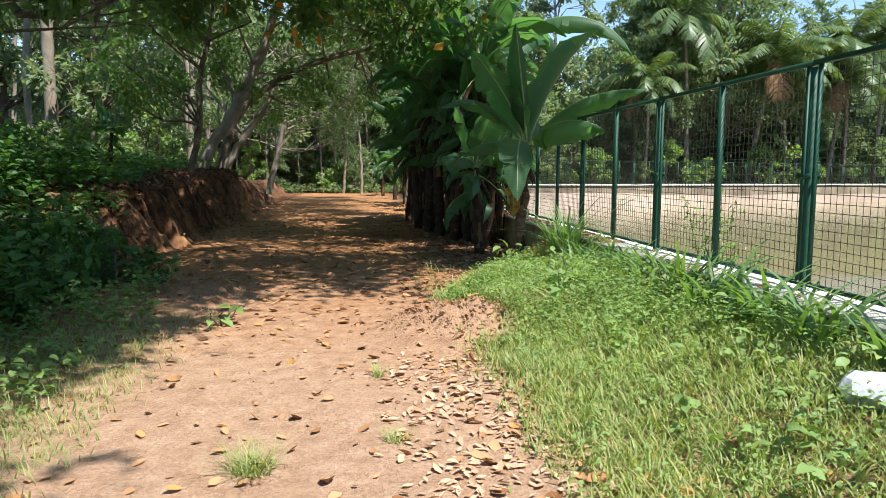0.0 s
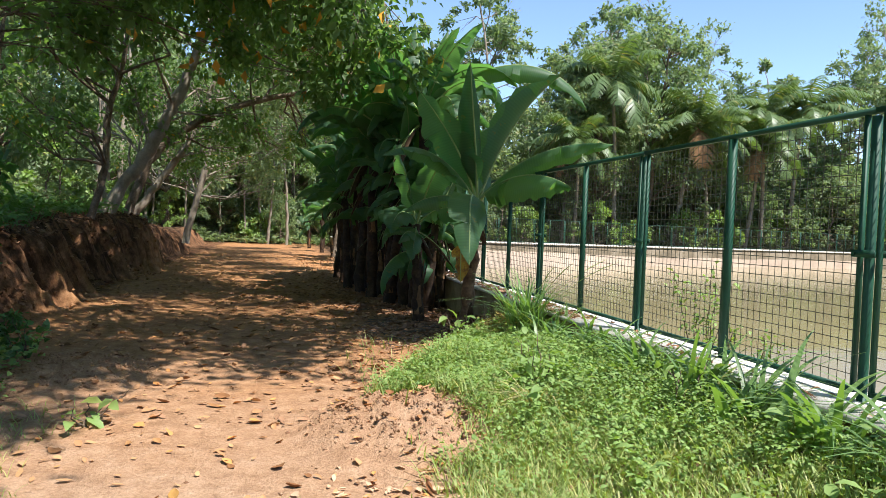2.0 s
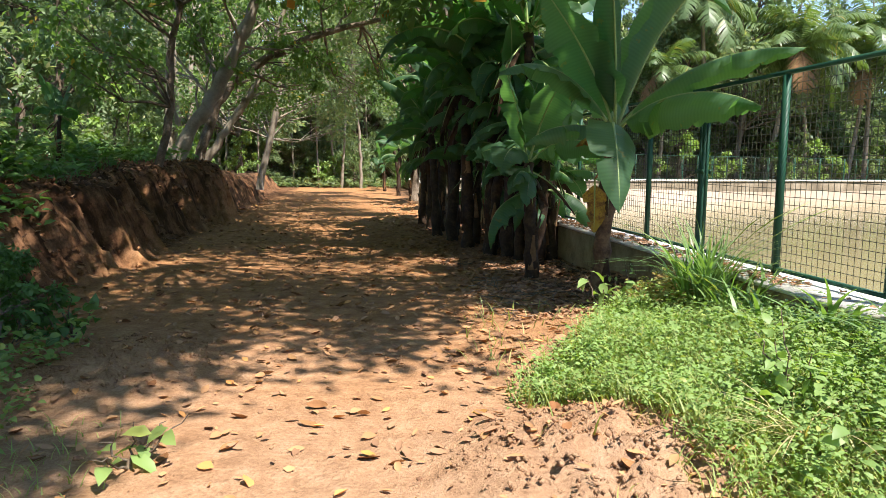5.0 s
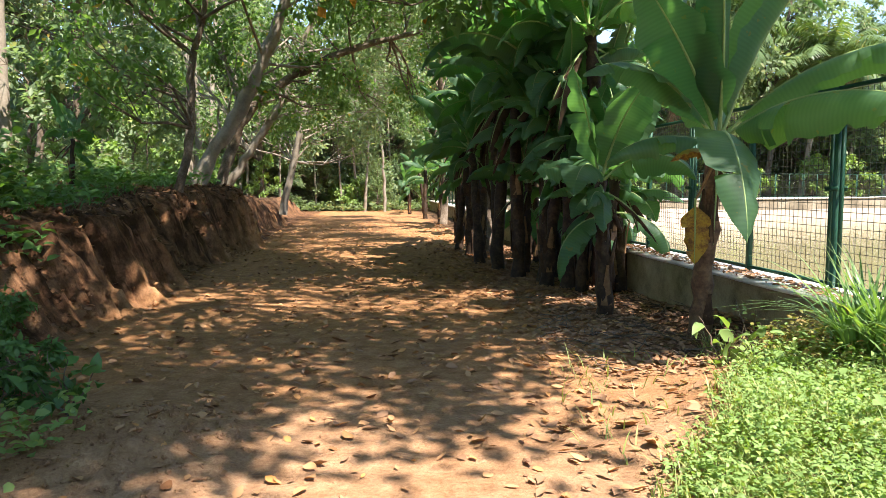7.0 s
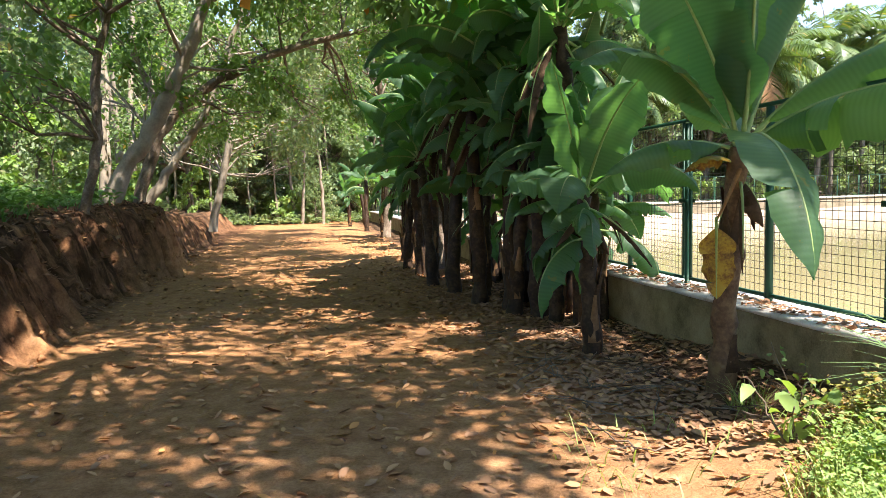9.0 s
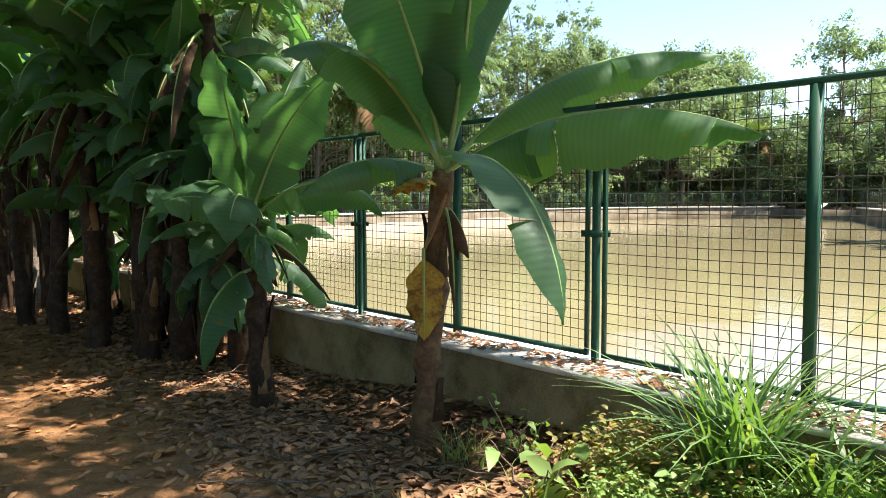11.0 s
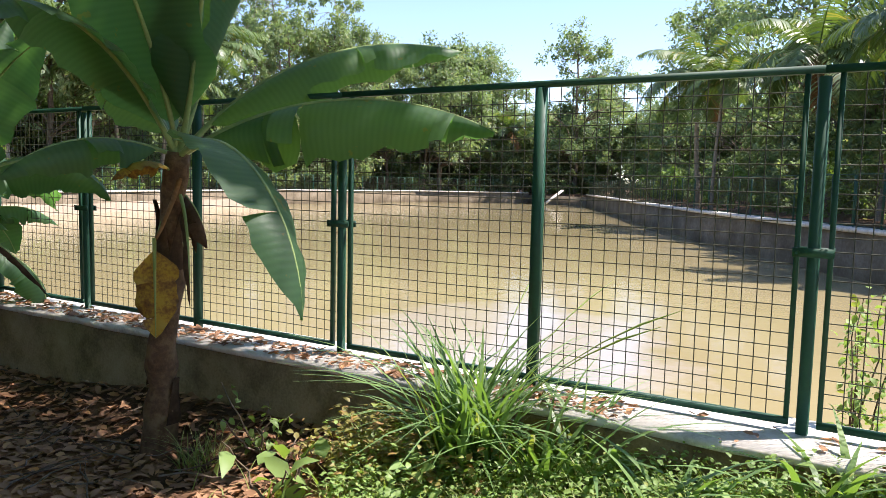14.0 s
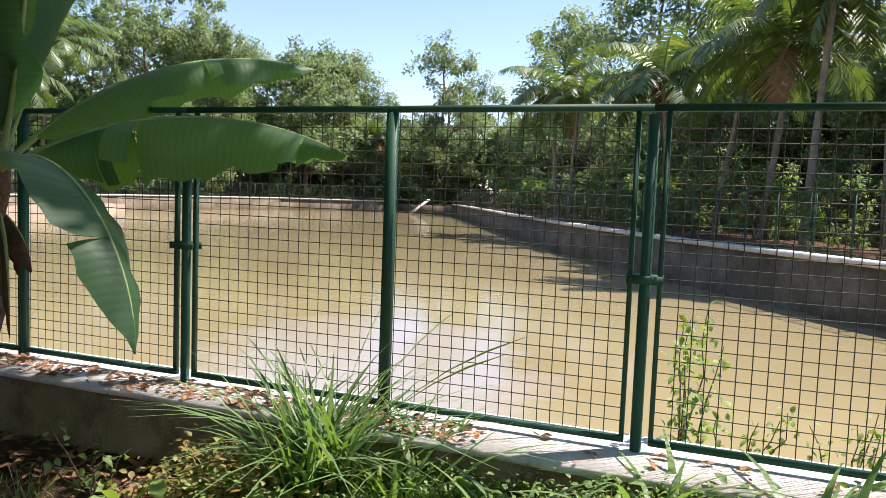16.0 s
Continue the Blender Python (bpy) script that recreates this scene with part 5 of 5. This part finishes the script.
while count < 290:
    x, y = rg.uniform(-2.6, 3.0), rg.uniform(2.6, 19) if count > 60 else rg.uniform(2.6, 9)
    if x > 1.5 and y < 10.3 and rg.random() < 0.85 or x < bank_foot(y) + 0.1:
        continue
    yel = rg.random() < 0.08
    s = rg.uniform(0.6, 1.2)
    ob = new("fallen_leaf", (fall_y if yel else fall_b)[int(rg.integers(2 if yel else 5))])
    ob.matrix_basis = pose(x, y, gz(x, y) + 0.004, rg.normal() * 14, rg.normal() * 14, rg.uniform(0, 360)) @ Matrix.Scale(s, 4)
    tagged(ob, "curled yellow fallen leaf lying on the earth track" if yel else "curled dry brown fallen leaf lying on the earth track", "leaf", "fallen leaves on the track")
    count += 1


PALELITTER = leafy("pale_dry_leaves", (0.17, 0.075, 0.03), (0.44, 0.25, 0.12), (0.50, 0.20, 0.04), 0.14, 0.1, 0.8, 0.2, glow=(1, .8, .5))

STRAWLITTER = leafy("straw_dry_leaves", (0.26, 0.155, 0.09), (0.48, 0.33, 0.21), (0.45, 0.20, 0.07), 0.10, 0.1, 0.8, 0.2, glow=(1, .8, .5))


def litter(name, pts, size, label, material=None):
    """Curled dry leaves lying loose: four cross rows each, cupped along the midrib."""
    n = len(pts)
    a, tilt, roll = rg.uniform(0, 6.28, n), rg.normal(size=n) * 0.22, rg.normal(size=n) * 0.3
    L = size * rg.uniform(0.5, 1.3, n)
    W = L * rg.uniform(0.32, 0.62, n)
    cup, curl = rg.uniform(0.1, 0.7, n), rg.uniform(-0.1, 0.5, n)
    fwd = np.stack([np.cos(a), np.sin(a), tilt], 1)
    side = np.stack([-np.sin(a), np.cos(a), roll], 1)
    rows = []
    for u, w in ((-0.5, 0.05), (-0.2, 0.85), (0.15, 1.0), (0.5, 0.04)):
        for v in (-0.5, 0.0, 0.5):
            rows.append(fwd * (u * L)[:, None] + side * (v * w * W)[:, None] + np.array([0, 0, 1.0]) * (cup * W * abs(v) * w + curl * L * u * u + 0.004)[:, None])
    V = (np.stack(rows, 1) + (pts + [0, 0, 0.006])[:, None]).reshape(-1, 3)
    quad = np.array([(3 * r + c, 3 * r + c + 1, 3 * r + c + 4, 3 * r + c + 3) for r in range(3) for c in range(2)])
    F = (np.arange(n)[:, None, None] * 12 + quad[None]).reshape(-1, 4)
    return stuff(name, np_mesh(name, V, F, material or LITTER, None, True), label, "leaf litter")


litter("leaf_litter", scatter(8500, 1.2, 3.1, 10.2, 21, lambda x, y: smooth(1.2, 2.3, x)), 0.068, "thick brown leaf litter under the banana plants")
litter("track_litter", scatter(4200, -2.8, 2.4, 2.0, 32, lambda x, y: 0.35 + 0.65 * smooth(0.7, 1.2, x)), 0.07, "scattered dry leaf scraps on the track", PALELITTER)
litter("edge_litter", scatter(1000, 0.45, 1.6, 2.5, 6.8, lambda x, y: smooth(0.45, 1.0, x) * (1 - smooth(6.0, 6.8, y))), 0.055, "pale dry leaves along the edge of the grass", STRAWLITTER)
litter("bank_litter", scatter(2600, -8, -2.6, 9, 26, lambda x, y: 1.0), 0.10, "dry leaves strewn over the earth bank")
litter("brown_scraps", scatter(1900, -2.5, 2.4, 7.5, 22, lambda x, y: 0.4 + 0.6 * smooth(0.2, 1.5, x)), 0.075, "curled brown leaf scraps strewn over the shaded track")
cp = np.stack([rg.uniform(3.1, 3.38, 3000), rg.uniform(2, 22, 3000), np.full(3000, 0.555)], 1)
litter("coping_litter", cp[rg.random(3000) < 0.10 + 0.75 * (cp[:, 1] > 8.9)], 0.06, "dry leaves lying on the wall coping")


def clod(name, x, y, r, seed, material, label, category, group=""):
    rng = np.random.default_rng(seed)
    bm = bmesh.new()
    bmesh.ops.create_icosphere(bm, subdivisions=2, radius=r)
    for v in bm.verts:
        v.co = Vector((v.co.x * 1.2, v.co.y, v.co.z * 0.65)) * (1 + 0.45 * noise.noise(v.co * (1.4 / r) + Vector((seed, 0, 0))))
    me = bpy.data.meshes.new(name)
    bm.to_mesh(me)
    bm.free()
    me.materials.append(material)
    ob = new(name, me)
    ob.matrix_basis = pose(x, y, gz(x, y) + r * 0.28, 0, 0, rng.uniform(0, 360))
    tagged(ob, label, category, group)


CLOD = simple("dry_earth_clod", [(0.25, (0.12, 0.06, 0.035)), (0.5, (0.24, 0.13, 0.075)), (0.8, (0.36, 0.21, 0.13))], 14.0, 0.95, 0.1, 0.8, 0.01)
for i in range(46):
    x, y = rg.uniform(-2.3, 1.5), rg.uniform(4, 16)
    clod("earth_clod", x, y, rg.uniform(0.01, 0.026), i, CLOD, "small reddish earth clod on the track", "clod", "earth clods on the track")
SACK = simple("white_plastic", [(0.3, (0.55, 0.57, 0.55)), (0.7, (0.75, 0.77, 0.75))], 9.0, 0.45, 0.5, 0.6, 0.02)
for i, (x, y, r) in enumerate(((2.68, 4.1, 0.15), (2.75, 3.82, 0.12))):
    clod("plastic_sack", x, y, r, 70 + i, SACK, "crumpled white plastic sack lying in the grass", "sack", "white sacks in the grass")
for i in range(70):
    x, y = rg.uniform(1.6, 3.0), rg.uniform(10.4, 14)
    a, L = rg.uniform(0, 6.28), rg.uniform(0.2, 0.6)
    s = np.linspace(0, 1, 6)
    P = np.stack([L * (s - 0.5) * math.cos(a), L * (s - 0.5) * math.sin(a), 0.02 + 0.10 * s * rg.random()], 1) + rg.normal(size=(6, 3)) * 0.012
    q = Quads()
    q.tube(P, np.linspace(0.006, 0.002, 6), 5)
    ob = new("twig", q.mesh("twig", BARK))
    ob.matrix_basis = pose(x, y, gz(x, y))
    tagged(ob, "thin dry twig lying in the leaf litter", "twig", "twigs under the banana plants")
# crumbled earth on the loose heaps
pts = np.concatenate([scatter(1900, 0.5, 2.2, 6.5, 8.4, lambda x, y: 1 - smooth(0.3, 0.85, math.hypot(x - 1.35, y - 7.35))), scatter(350, 1.1, 2.5, 8.2, 9.8, lambda x, y: 0.7), scatter(1100, -2.1, -0.5, 8.4, 10.2, lambda x, y: 1 - smooth(0.4, 0.9, math.hypot(x + 1.25, y - 9.3))), scatter(500, -2.5, 1.4, 4, 14, lambda x, y: 0.5), scatter(3600, -6.5, -2.2, 8.5, 24, lambda x, y: smooth(-0.3, 0.1, bank_foot(y) - x) * (1 - smooth(1.0, 1.5, bank_foot(y) - x)))])
octa = np.array([(1, 0, 0), (-1, 0, 0), (0, 1, 0), (0, -1, 0), (0, 0, 1), (0, 0, -1)], float)
ofac = np.array([(0, 2, 4), (2, 1, 4), (1, 3, 4), (3, 0, 4), (2, 0, 5), (1, 2, 5), (3, 1, 5), (0, 3, 5)])
size = (0.003 + 0.017 * rg.random((len(pts), 1, 1)) ** 2) * np.where(pts[:, 0] < -2.4, 2.4, 1.0)[:, None, None]
V = pts[:, None] + octa[None] * size * rg.uniform(0.5, 1.3, (len(pts), 6, 1)) + rg.normal(size=(len(pts), 6, 3)) * size * 0.25
F = (np.arange(len(pts))[:, None, None] * 6 + ofac[None]).reshape(-1, 3)
stuff("crumbled_earth", np_mesh("crumbled_earth", V.reshape(-1, 3), F, GROUND), "crumbled reddish earth on the loose heaps", "earth")
q = Quads()
q.box(-1.6, 1.6, -0.25, 0.25, -0.06, 0.06)
ob = new("plank", q.mesh("plank", COPING, False))
ob.matrix_basis = pose(78.5, 40.5, 0.1, 0, 32, 150)
tagged(ob, "pale plank leaning on the far corner of the pond wall", "plank")
